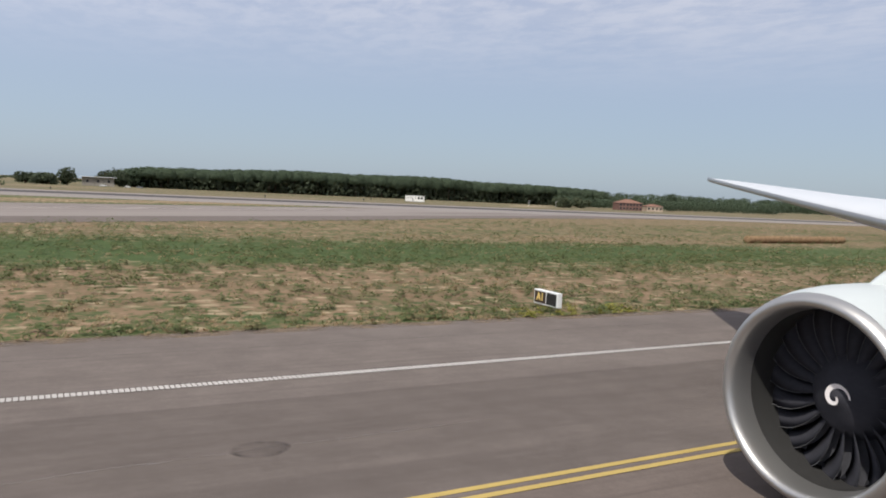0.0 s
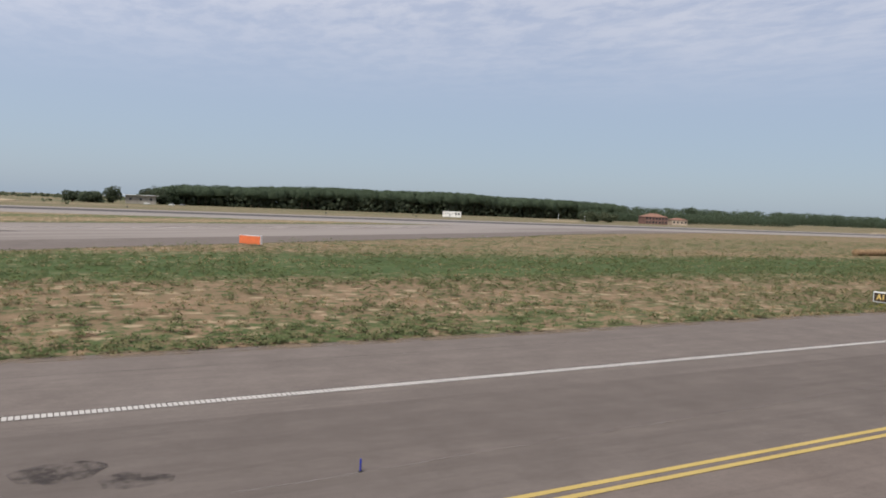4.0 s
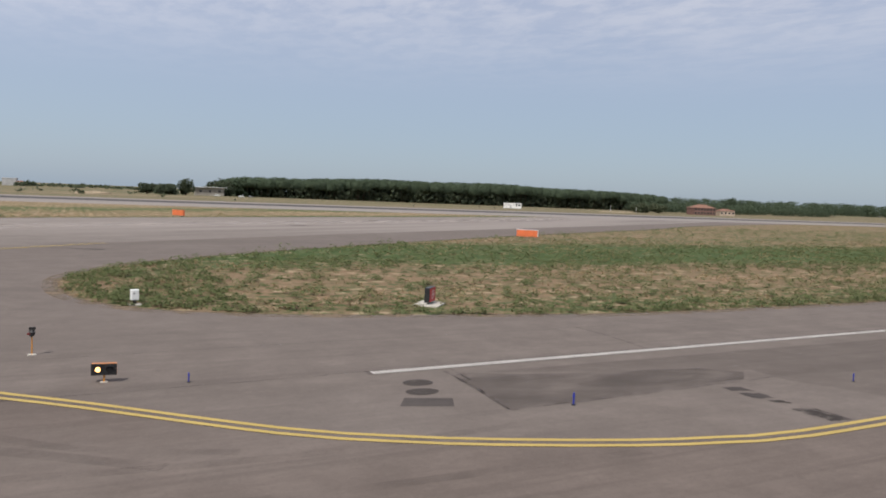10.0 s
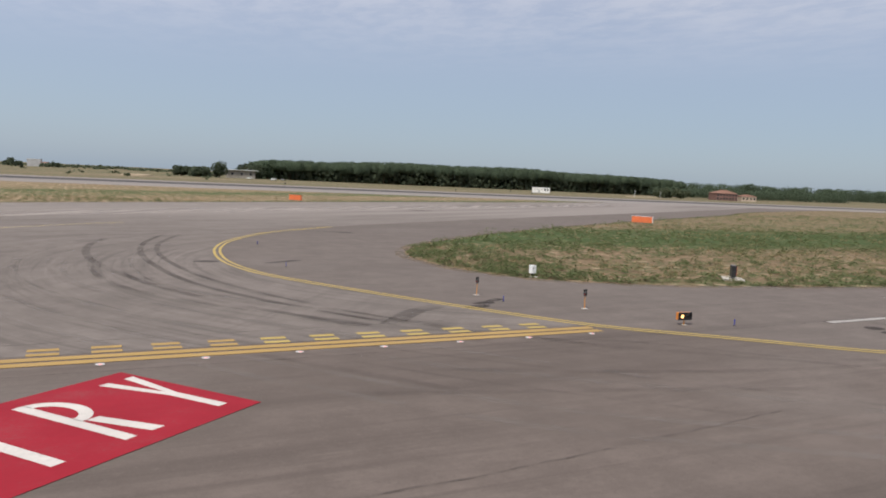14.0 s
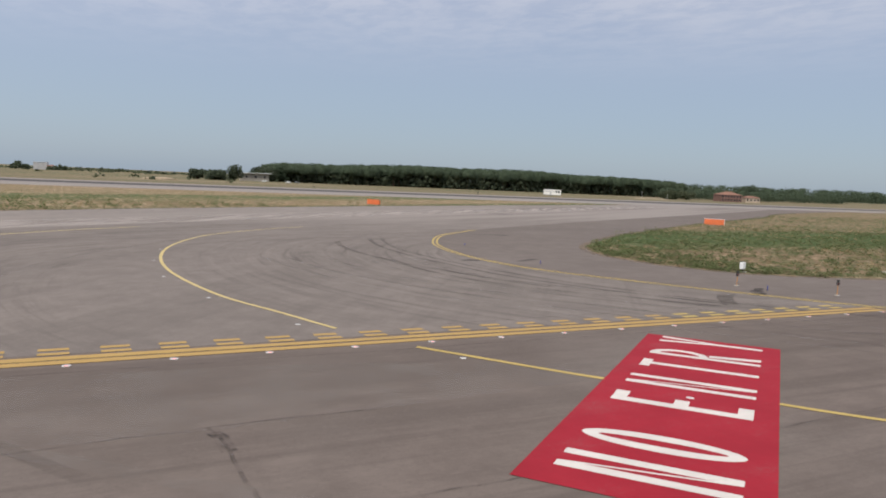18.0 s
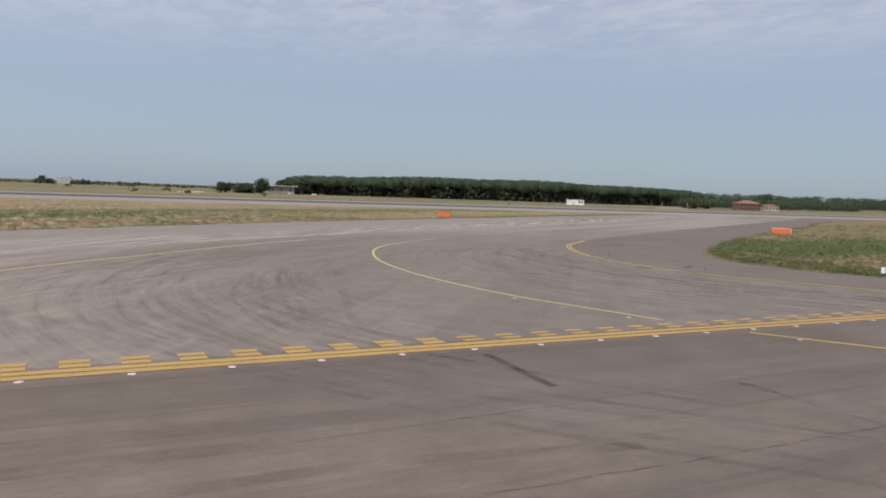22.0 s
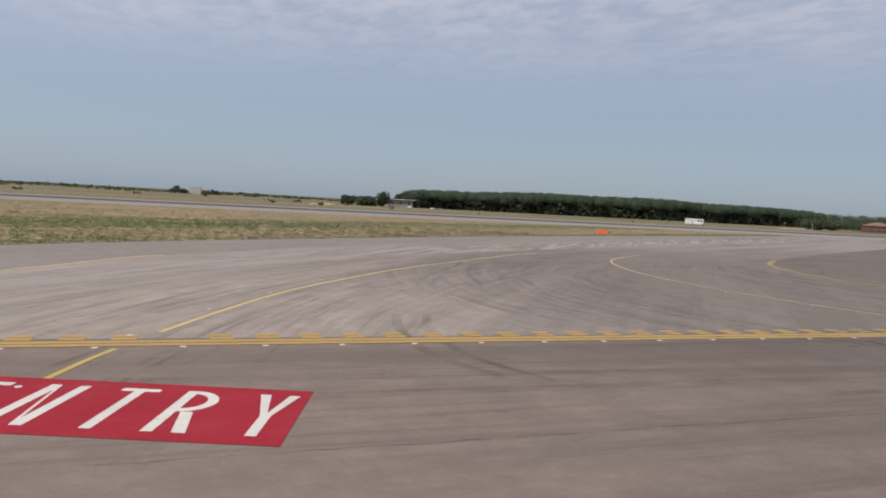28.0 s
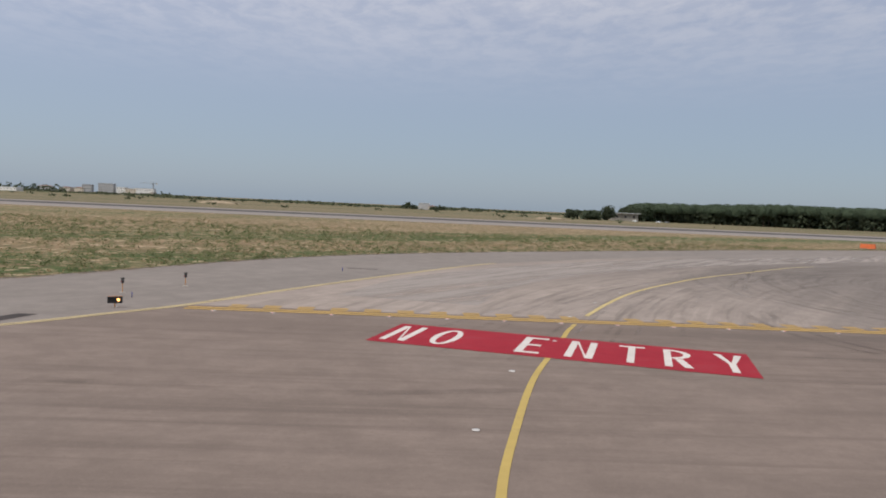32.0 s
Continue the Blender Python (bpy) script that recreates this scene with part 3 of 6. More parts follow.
def rod(bm, a, b, r0, r1=None, seg=10):
    a, b = Vector(a), Vector(b)
    q = (b - a).to_track_quat("Z", "Y").to_matrix().to_4x4()
    bmesh.ops.create_cone(bm, cap_ends=True, segments=seg, radius1=r0, radius2=r0 if r1 is None else r1, depth=(b - a).length,
                          matrix=Matrix.Translation((a + b) / 2) @ q)
    return bm


def lathe(bm, profile, seg=48, axis="X", start=0.0, span=360.0):
    """Turns (along, radius) pairs round the axis."""
    rings = []
    n = seg if span >= 360 else seg + 1
    for a, r in profile:
        ring = []
        for i in range(n):
            t = radians(start + span * i / seg)
            c, s = math.cos(t) * r, math.sin(t) * r
            ring.append(bm.verts.new((a, c, s) if axis == "X" else (c, s, a)))
        rings.append(ring)
    for p, q in zip(rings, rings[1:]):
        for i in range(seg):
            j = (i + 1) % n
            if span < 360 and i + 1 >= n:
                continue
            bm.faces.new((p[i], p[j], q[j], q[i]))
    return rings


def smooth_line(pts, step=1.5):
    """Catmull-Rom through the points, evenly stepped."""
    p = [Vector(q).to_2d() for q in pts]
    p = [p[0] * 2 - p[1]] + p + [p[-1] * 2 - p[-2]]
    out = []
    for i in range(1, len(p) - 2):
        n = max(2, int((p[i + 1] - p[i]).length / step))
        for k in range(n):
            t = k / n
            a, b, c, d = p[i - 1:i + 3]
            out.append(0.5 * (2 * b + (c - a) * t + (2 * a - 5 * b + 4 * c - d) * t * t + (3 * b - a - 3 * c + d) * t ** 3))
    out.append(p[-2])
    return out


def ribbon(bm, line, w, z, off=0.0, thick=0.0):
    """A flat strip of width w along a line, off metres to its left."""
    prev = None
    n = len(line)
    for i, p in enumerate(line):
        d = (line[min(i + 1, n - 1)] - line[max(i - 1, 0)]).normalized()
        s = Vector((-d.y, d.x))
        a, b = p + s * (off + w / 2), p + s * (off - w / 2)
        cur = bm.verts.new((*a, z)), bm.verts.new((*b, z))
        if prev:
            bm.faces.new((prev[0], prev[1], cur[1], cur[0]))
        prev = cur
    return bm


def sheet(bm, outline, z):
    """A flat face inside an outline, in clean triangles."""
    pts = [Vector((p[0], p[1])) for p in outline]
    vs, _, fs, _, _, _ = geometry.delaunay_2d_cdt(pts, [], [list(range(len(pts)))], 1, 1e-5)
    made = [bm.verts.new((v.x, v.y, z)) for v in vs]
    for f in fs:
        face = bm.faces.new([made[i] for i in f])
        face.normal_update()
        if face.normal.z < 0:
            face.normal_flip()
    return bm


def blob_outline(x, y, rx, ry, n=24, wob=0.12, turn=0.0, seed=0):
    rnd = random.Random(seed)
    ph = [rnd.uniform(0, 6.28) for _ in range(3)]
    out = []
    for i in range(n):
        a = 2 * math.pi * i / n
        k = 1 + wob * (math.sin(2 * a + ph[0]) * 0.5 + math.sin(3 * a + ph[1]) * 0.35 + math.sin(7 * a + ph[2]) * 0.25)
        px, py = rx * k * math.cos(a), ry * k * math.sin(a)
        c, s = math.cos(radians(turn)), math.sin(radians(turn))
        out.append((x + px * c - py * s, y + px * s + py * c))
    return out


def text_mesh(body, size, offset=0.0, depth=0.0):
    cu = bpy.data.curves.new("lettering", "FONT")
    cu.body, cu.size, cu.offset, cu.extrude = body, size, offset, depth
    cu.align_x, cu.align_y = "CENTER", "CENTER"
    cu.resolution_u = 6
    ob = bpy.data.objects.new("lettering", cu)
    scene.collection.objects.link(ob)
    dg = bpy.context.evaluated_depsgraph_get()
    me = bpy.data.meshes.new_from_object(ob.evaluated_get(dg))
    bpy.data.objects.remove(ob)
    bpy.data.curves.remove(cu)
    return me


# ---- ground, pavement, runway ----
GZ = -0.06
bm = bmesh.new()
sheet(bm, [(-4200, -2500), (4600, -2500), (4600, 4300), (-4200, 4300)], GZ - 0.05)
single("ground", bm, FIELD_FAR, "dry summer grassland stretching flat to the horizon", "ground", kind="structure")

bm = bmesh.new()
sheet(bm, [(-900, -260), (1500, -260), (1500, 216), (-900, 216)], -0.013)
single("pavement", bm, ASPHALT, "grey-brown worn asphalt of taxiway and runway exits", "pavement", kind="structure")

RUN_N, RUN_S = 332.0, 216.0
bm = bmesh.new()
sheet(bm, [(-1600, RUN_S), (2400, RUN_S), (2400, RUN_N), (-1600, RUN_N)], -0.013)
single("runway", bm, ASPHALT_RUNWAY, "pale grey asphalt runway beyond the infield", "runway", kind="structure")
bm = bmesh.new()
ribbon(bm, [Vector((x, 285)) for x in range(-1200, 1900, 50)], 38, -0.009)
single("rubber_deposit", bm, ASPHALT_DARK, "dark rubber bands worn along the runway", "runway marking", kind="structure")


def offset_line(line, d):
    out = []
    for i, p in enumerate(line):
        t = (line[min(i + 1, len(line) - 1)] - line[max(i - 1, 0)]).normalized()
        out.append(p + Vector((-t.y, t.x)) * d)
    return out


# grass verge between taxiway and runway exit: its edge runs round the rounded tip
tip_edge = smooth_line([(362, 216), (280, 178), (217, 144.5), (184, 121), (137.5, 94), (102, 72), (73.6, 53), (60.8, 43), (53.5, 36), (50, 30.5),
                        (48.9, 26.2), (49.2, 21), (50.4, 17.4), (52.8, 14.4), (57, 12.0), (62.5, 10.4), (68, 9.4), (73, 8.3), (80, 7.7), (92, 7.9), (111, 8.2),
                        (130, 8.9), (157, 9.3), (260, 11), (900, 12)], 2.0)
verge = [(p.x, p.y) for p in tip_edge] + [(900, 216)]
bm = bmesh.new()
sheet(bm, verge, -0.0085)
single("grass_verge", bm, FIELD_NEAR, "sun-dried grass verge with green weeds, rounded at its tip", "grass", kind="structure")

# infield between the runway exits and the runway
inf_edge = smooth_line([(-900, 4), (-200, 5), (-110, 5.5), (-82, 6.2), (-73, 7.4), (-67.7, 10), (-63, 18), (-57, 30.3), (-48, 43.5), (-37, 54.5), (-24, 65),
                        (-9.3, 76), (5, 86.5), (20.6, 98), (45, 114), (72, 131), (110, 154), (155, 180), (212, 213)], 2.0)
infield = [(p.x, p.y) for p in inf_edge] + [(224, 219), (-900, 219)]
bm = bmesh.new()
sheet(bm, infield, -0.0085)
single("grass_infield", bm, FIELD_WEDGE, "dry infield grass with green and bare sandy bands", "grass", kind="structure")

# shoulder asphalt, darker, outside the double side stripe
stripe = smooth_line([(420, -4), (260, -6), (137.7, -8.6), (110, -9.2), (90, -9.8), (75, -10.3), (67.1, -10.4), (64.4, -10.0), (62.1, -9.4), (58.9, -8.2),
                      (56.6, -7.1), (54.2, -5.6), (50, -1.9), (46.2, 1.5), (42.5, 7.1), (38.9, 13.4), (36.2, 18.9), (35.2, 24), (35.3, 29), (36.2, 34.3),
                      (38.3, 40.3), (43, 48.3), (48.5, 53.9), (60, 63), (102, 90), (137, 111), (217, 160), (306, 216)], 1.2)
stripe_w = smooth_line([(-900, -14), (-200, -14), (-90, -13.6), (-72, -12.8), (-64, -10.6), (-58.9, -6.7), (-55.4, -2), (-52.8, 1.8), (-48.9, 9.9), (-41.9, 23.2),
                        (-34.9, 35.3), (-30, 41.6), (-12, 59), (14, 80), (66, 115), (150, 166), (228, 216)], 1.2)


def loop_sheet(name, a, b, z, mat, label, cat):
    bm = bmesh.new()
    sheet(bm, [tuple(p) for p in a] + [tuple(p) for p in reversed(b)], z)
    return single(name, bm, mat, label, cat, kind="structure")


for nm, edge, d in (("shoulder", stripe, -1), ("shoulder", stripe_w, 1)):
    inner = list(edge)
    if d < 0:
        loop_sheet(nm, inner, list(reversed(tip_edge[:-40] + [Vector((420, 11))])), -0.0105, ASPHALT_SHOULDER, "dark brown asphalt shoulder beside the taxiway", "pavement")
    else:
        loop_sheet(nm, inner, inf_edge, -0.0105, ASPHALT_WEST, "pale worn asphalt shoulder of the runway exit", "pavement")

k_hold = min(range(len(stripe)), key=lambda i: abs(stripe[i].y - 1.0) + abs(stripe[i].x - 46) * 0.2)
k_hold_w = min(range(len(stripe_w)), key=lambda i: abs(stripe_w[i].y - 1.0) + abs(stripe_w[i].x + 53) * 0.2)
bm = bmesh.new()
sheet(bm, [tuple(p) for p in stripe_w[k_hold_w:]] + [tuple(p) for p in reversed(stripe[k_hold:])], -0.0105)
single("exit_pavement", bm, ASPHALT_EXIT, "pale scrubbed asphalt of the runway exits", "pavement", kind="structure")

# ---- painted markings ----
MZ = 0.001


def marking(name, bm, mat, label, group=""):
    return single(name, bm, mat, label, "road marking", group, kind="structure")


end_e = min(range(len(stripe)), key=lambda i: (stripe[i] - Vector((54, 58.4))).length)
end_w = min(range(len(stripe_w)), key=lambda i: (stripe_w[i] - Vector((-30, 41.6))).length)
for line, lab in ((stripe[:end_e], "double yellow taxi side stripe curving onto the runway exit"), (stripe_w[:end_w], "double yellow side stripe of the second runway exit")):
    side = new("side_stripe")
    tagged(side, lab, "road marking", kind="structure")
    west = line[0].x < 0
    for o in (0.20, -0.20) if not west else (0.14, -0.14):
        bm = bmesh.new()
        ribbon(bm, line, 0.185 if not west else 0.21, MZ, o)
        part("stripe", bm, YELLOW_FADED if west else YELLOW, side)

center_a = smooth_line([(90, -22.6), (60, -22.3), (45, -21.5), (35, -19.3), (29, -15.9), (25.3, -11.8), (24.1, -10.2), (20.7, -6.0), (17.1, -0.6)], 0.8)
center_a2 = smooth_line([(15.4, 3.2), (14.3, 6.8), (12.5, 12.7), (11.5, 22.1), (12.2, 31.3), (14.5, 39.8), (18.3, 47.6), (24.5, 54.6), (31, 60)], 0.8)
center_b = smooth_line([(-40, -34), (-39.6, -27), (-39.2, -23.4), (-38.4, -19.6), (-36.7, -12.9), (-34.6, -6.7)], 0.8)
center_b2 = smooth_line([(-33.9, -4.6), (-33.1, -2.2), (-32.3, -0.2)], 0.8)
center_b3 = smooth_line([(-30.9, 3.0), (-28.1, 8.9), (-24.5, 15.6), (-20.3, 21.9), (-12.8, 31.6), (-5, 39.8), (6, 51.2), (13, 57)], 0.8)
taxi_center = smooth_line([(420, -20), (140, -22), (60, -23.2), (0, -24.3), (-25, -26), (-60, -28), (-300, -29)], 4)
for ln, mt, wd in ((center_a, YELLOW, 0.24), (center_a2, YELLOW_PALE, 0.21), (center_b, YELLOW, 0.23), (center_b2, YELLOW, 0.23), (center_b3, YELLOW_PALE, 0.27), (taxi_center, YELLOW, 0.24)):
    bm = bmesh.new()
    ribbon(bm, ln, wd, MZ - 0.0006)
    marking("center_line", bm, mt, "single yellow taxiway centre line, lightly worn", "taxiway centre lines")

# runway-holding position: two solid and two broken lines
hold = new("holding_position_line")
tagged(hold, "yellow holding position marking, two solid and two broken lines", "road marking", kind="structure")
for y0 in (0.45, 1.05):
    bm = bmesh.new()
    ribbon(bm, [Vector((x, y0)) for x in np.arange(-52.6, 45.8, 1.64)], 0.42, MZ + 0.0012)
    part("solid_line", bm, YELLOW_OLD, hold)
bm = bmesh.new()
ribbon(bm, [Vector((x, 0.78)) for x in np.arange(-52.4, 12, 1.6)], 1.0, MZ + 0.0005)
part("worn_wash", bm, make_mark("yellow_wash", (0.36, 0.25, 0.10), 0.25, 0.6, 0, (0.3, 1, 1), 0.62, 0.8), hold, "faded older yellow paint between the lines")
for row, y0 in enumerate((1.65, 2.25)):
    for k in range(53):
        x0 = -50.6 + 1.8 * k
        if abs(x0 + 31.4) < 0.7 or (row and x0 > 43.5):
            continue
        bm = bmesh.new()
        ribbon(bm, [Vector((x0, y0)), Vector((x0 + 0.9, y0))], 0.46 if k < 30 else 0.32, MZ + 0.0012)
        part("dash", bm, YELLOW_OLD if k < 46 else YELLOW, hold)

# white line of short blocks along the taxiway shoulder
blocks = new("white_block_line")
tagged(blocks, "white shoulder line of short painted blocks", "road marking", kind="structure")


def white_block(x0, n):
    bm = bmesh.new()
    for i in range(n):
        x = x0 + 0.15 * i
        y = -0.75 + (x - 58.5) * 0.0255
        ribbon(bm, [Vector((x, y)), Vector((x + 0.118, y + 0.003))], 0.38, MZ + 0.0008)
    return bm


bpy_block = mesh_of(white_block(0, 1), "block", WHITE_PAINT)
bpy_block.transform(Matrix.Translation((0, 0.75 + 58.5 * 0.0255, 0)))
for i in range(300):
    ob = new("block", bpy_block)
    x = 58.5 + 0.15 * i
    ob.location = (x, -0.75 + (x - 58.5) * 0.0255, 0)
    ob.parent = blocks
tagged(part("far_blocks", white_block(58.5 + 0.15 * 300, 780), WHITE_PAINT, blocks), kind="stuff")
bm = bmesh.new()
ribbon(bm, [Vector((58.3, -0.755)), Vector((220, 3.37))], 0.50, MZ - 0.0014)
part("backing", bm, PATCH_MID, blocks)
bm = bmesh.new()
ribbon(bm, [Vector((58.3, -0.52)), Vector((220, 3.605))], 0.07, MZ - 0.0010)
part("joint", bm, SEAL, blocks, "dark joint along the painted line")


def stroke_letter(ch, w, h, t):
    """A painted capital of w by h with strokes t wide, in pieces that butt without overlapping."""
    bm = bmesh.new()

    def poly(*pts):
        bm.faces.new([bm.verts.new((x - w / 2, y - h / 2, 0)) for x, y in pts])

    def bow(cx, cy, rx, ry, a0, a1, n=18):
        prev = None
        for i in range(n + 1):
            a = radians(a0 + (a1 - a0) * i / n)
            c, s_ = math.cos(a), math.sin(a)
            cur = [bm.verts.new((cx + c * rx - w / 2, cy + s_ * ry - h / 2, 0)), bm.verts.new((cx + c * (rx - t) - w / 2, cy + s_ * (ry - t) - h / 2, 0))]
            if prev:
                bm.faces.new((prev[0], cur[0], cur[1], prev[1]))
            prev = cur

    if ch == "N":
        poly((0, 0), (t, 0), (t, h), (0, h))
        poly((w - t, 0), (w, 0), (w, h), (w - t, h))
        poly((t, h), (t, h - t * 1.7), (w - t, 0), (w - t, t * 1.7))
    elif ch == "O":
        bow(w / 2, h / 2, w / 2, h / 2, 0, 360, 44)
    elif ch == "E":
        poly((0, 0), (t, 0), (t, h), (0, h))
        for y in (0, h / 2 - t / 2, h - t):
            poly((t, y), (w if y != h / 2 - t / 2 else w * 0.86, y), (w if y != h / 2 - t / 2 else w * 0.86, y + t), (t, y + t))
    elif ch == "T":
        poly((0, h - t), (w, h - t), (w, h), (0, h))
        poly((w / 2 - t / 2, 0), (w / 2 + t / 2, 0), (w / 2 + t / 2, h - t), (w / 2 - t / 2, h - t))
    elif ch == "R":
        poly((0, 0), (t, 0), (t, h), (0, h))
        r = h * 0.27
        k = w - r * 0.8
        poly((t, h - t), (k, h - t), (k, h), (t, h))
        poly((t, h - 2 * r), (k, h - 2 * r), (k, h - 2 * r + t), (t, h - 2 * r + t))
        bow(k, h - r, w - k, r, -90, 90)
        poly((w * 0.38, h - 2 * r), (w - t * 1.15, 0), (w, 0), (w * 0.38 + t * 1.1, h - 2 * r))
    else:
        poly((w / 2 - t / 2, 0), (w / 2 + t / 2, 0), (w / 2 + t / 2, h * 0.45), (w / 2 - t / 2, h * 0.45))
        poly((w / 2 - t / 2, h * 0.45), (w / 2, h * 0.45), (w / 2, h * 0.45 + t * 0.9), (t * 1.05, h), (0, h))
        poly((w / 2, h * 0.45), (w / 2 + t / 2, h * 0.45), (w, h), (w - t * 1.05, h), (w / 2, h * 0.45 + t * 0.9))
    return bm


def no_entry(cx, cy, u, length, centers, widths, strokes):
    """A red mandatory instruction marking with its white letters."""
    u = Vector(u).normalized()
    ob = thing("no_entry_marking", (cx, cy, MZ + 0.0004), "red painted panel on the asphalt reading NO ENTRY in white", "road marking",
               "no entry markings", math.degrees(math.atan2(u.y, u.x)), "structure")
    bm = bmesh.new()
    line = [Vector((x, 0)) for x in np.linspace(-length / 2, length / 2, 12)]
    ribbon(bm, line, 5.0, 0)
    part("panel", bm, RED_PAINT, ob)
    for ch, c, w, t in zip("NOENTRY", centers, widths, strokes):
        o = part("letter", stroke_letter(ch, w, 3.75, t), LETTER_WHITE, ob)
        o.location = (c, 0, 0.004)
    return ob


WIDTHS = (1.15, 1.2, 1.05, 1.15, 1.1, 1.1, 1.15)
no_entry(-34.6, -6.85, (0.949, -0.315), 15.8, (-6.95, -4.95, -1.1, 1.02, 3.08, 4.95, 7.05), WIDTHS, (0.30, 0.30, 0.34, 0.31, 0.30, 0.30, 0.29))
no_entry(22.28, -8.35, (0.787, 0.617), 17.2, (-7.0, -5.05, -1.35, 0.9, 3.3, 5.45, 7.9), WIDTHS, (0.34, 0.40, 0.40, 0.31, 0.33, 0.32, 0.31))

# ---- asphalt repairs, seams and tyre marks ----


def patch(name, outline, mat, label, z=-0.0022):
    bm = bmesh.new()
    sheet(bm, outline, z)
    return single(name, bm, mat, label, "asphalt patch", kind="structure")


patch("asphalt_patch", [(57.85, -4.6), (59.3, -5.1), (59.65, -4.35), (58.3, -3.88)], PATCH_DARK, "dark rectangular asphalt repair")
patch("round_patch", blob_outline(59.42, -2.38, 0.50, 0.40, seed=3, wob=0.04), PATCH_SOFT, "dark round asphalt repair over a manhole")
patch("round_patch", blob_outline(59.1, -3.4, 0.52, 0.38, seed=4, wob=0.04), PATCH_SOFT, "grey round asphalt repair over a manhole")
patch("asphalt_patch", [(60.9, -1.9), (60.6, -5.9), (66, -5.7), (70.5, -5.4), (71.4, -4.6), (70.2, -3.6), (66.5, -3.0), (63.2, -2.4), (61.4, -1.6)], PATCH_MID, "long darker strip of resurfaced asphalt")
for k, (y0, y1, x0, x1) in enumerate(((-5.95, -6.45, 68.75, 69.5), (-6.75, -7.35, 68.75, 69.45), (-7.65, -7.95, 68.95, 69.4), (-8.6, -9.85, 68.85, 69.6))):
    rp_ = random.Random(70 + k)
    ring = []
    for (ax, ay), (bx, by) in zip(((x0, y0), (x1, y0 - 0.2), (x1, y1 - 0.2), (x0, y1)), ((x1, y0 - 0.2), (x1, y1 - 0.2), (x0, y1), (x0, y0))):
        for i in range(5):
            ring.append((ax + (bx - ax) * i / 5 + rp_.uniform(-0.06, 0.06), ay + (by - ay) * i / 5 + rp_.uniform(-0.06, 0.06)))
    patch("asphalt_patch", ring, PATCH_DARK if k in (0, 1) else PATCH_RAG, "ragged dark rectangular asphalt repair along a joint")
patch("round_patch", blob_outline(127.0, -4.9, 0.60, 0.46, seed=7, wob=0.05), PATCH_MID, "worn round asphalt repair with dark rim")
patch("asphalt_lane", [(62, -1.75), (100, -1.5), (150, -0.9), (230, 0.2), (230, -6.0), (150, -8.2), (110, -9.0), (74, -9.8), (72, -6.0), (72, -4.4)], LANE, "darker lane of asphalt beside the white line", -0.0092)
bm = bmesh.new()
rim = [Vector(p) for p in blob_outline(127.0, -4.9, 0.62, 0.48, 28, 0.05, 0, 7)]
ribbon(bm, rim + rim[:2], 0.11, -0.0010)
single("patch_rim", bm, SEAL, "dark sealed rim of a round asphalt repair", "asphalt seam", kind="structure")
patch("round_patch", blob_outline(91.9, -4.5, 0.85, 0.7, seed=8, wob=0.2), SEAL, "dark oil-stained asphalt spot")
patch("round_patch", blob_outline(93.3, -5.5, 0.7, 0.5, seed=9, wob=0.25), SEAL, "dark oil-stained asphalt spot")
patch("round_patch", blob_outline(84.9, -6.5, 0.7, 0.35, seed=10, wob=0.25), PATCH_MID, "faint dark asphalt stain")
patch("asphalt_patch", [(37.2, 24.2), (37.9, 24.1), (40.2, 25.4), (39.6, 25.7)], PATCH_DARK, "dark drain cover beside the side stripe")
patch("asphalt_patch", blob_outline(33.9, 25.3, 0.8, 0.45, 16, 0.1, seed=12), PATCH_DARK, "dark drain cover in the runway exit")
patch("asphalt_patch", [(3.2, -0.95), (3.02, -6.5), (8.4, -7.0), (16, -6.6), (24, -6.0), (24, -5.2), (14, -2.0), (5, -0.9)], SCUFF_PALE, "paler rectangle of newer asphalt", -0.0090)


def seam(pts, w, mat, label="dark sealed crack across the asphalt", z=-0.0012):
    bm = bmesh.new()
    line = smooth_line(pts, 0.6)
    rnd = random.Random(int(abs(pts[0][0]) * 10))
    line = [p + Vector((rnd.uniform(-0.05, 0.05), rnd.uniform(-0.05, 0.05))) for p in line]
    ribbon(bm, line, w, z)
    return single("seam", bm, mat, label, "asphalt seam", "sealed seams", kind="structure")


seam([(-6, -7.7), (2.8, -7.2), (4.6, -7.1), (9, -6.8), (13, -6.8)], 0.07, SEAL_FAINT)
seam([(8.9, -6.8), (9.0, -8.5), (9.1, -12.1), (9.4, -16)], 0.10, SEAL_FAINT)
seam([(2.95, -0.85), (2.9, -2.4), (2.82, -4.0), (2.68, -5.5)], 0.34, SEAL_SOLID, "dark ragged bitumen repair along a joint", -0.0015)
seam([(8.95, -7.2), (9.0, -7.8), (9.05, -8.5)], 0.35, SEAL)
seam([(60.95, -1.2), (60.9, -3.0), (60.65, -5.9)], 0.14, SEAL)
seam([(60.6, -5.95), (66, -5.75), (69, -5.6), (72, -5.5)], 0.08, SEAL)
seam([(-60, -1.2), (-40, -0.9), (46, -0.75), (58.3, -0.5)], 0.07, SEAL_FAINT)
seam([(-32, -12.2), (-22, -12.0), (-8, -11.85), (9, -12.0), (30, -11.3), (36.8, -10.8), (44, -10.0)], 0.08, SEAL_FAINT)
seam([(71.0, 5.0), (71.1, 2.3), (70.8, -0.3)], 0.16, SEAL_FAINT)
seam([(61.35, 0.6), (61.3, -0.4), (61.2, -2.6)], 0.10, SEAL_FAINT)
seam([(3.2, -0.9), (3.1, -3.4), (2.98, -6.5)], 0.06, SCUFF_PALE, "pale joint at the edge of newer asphalt")
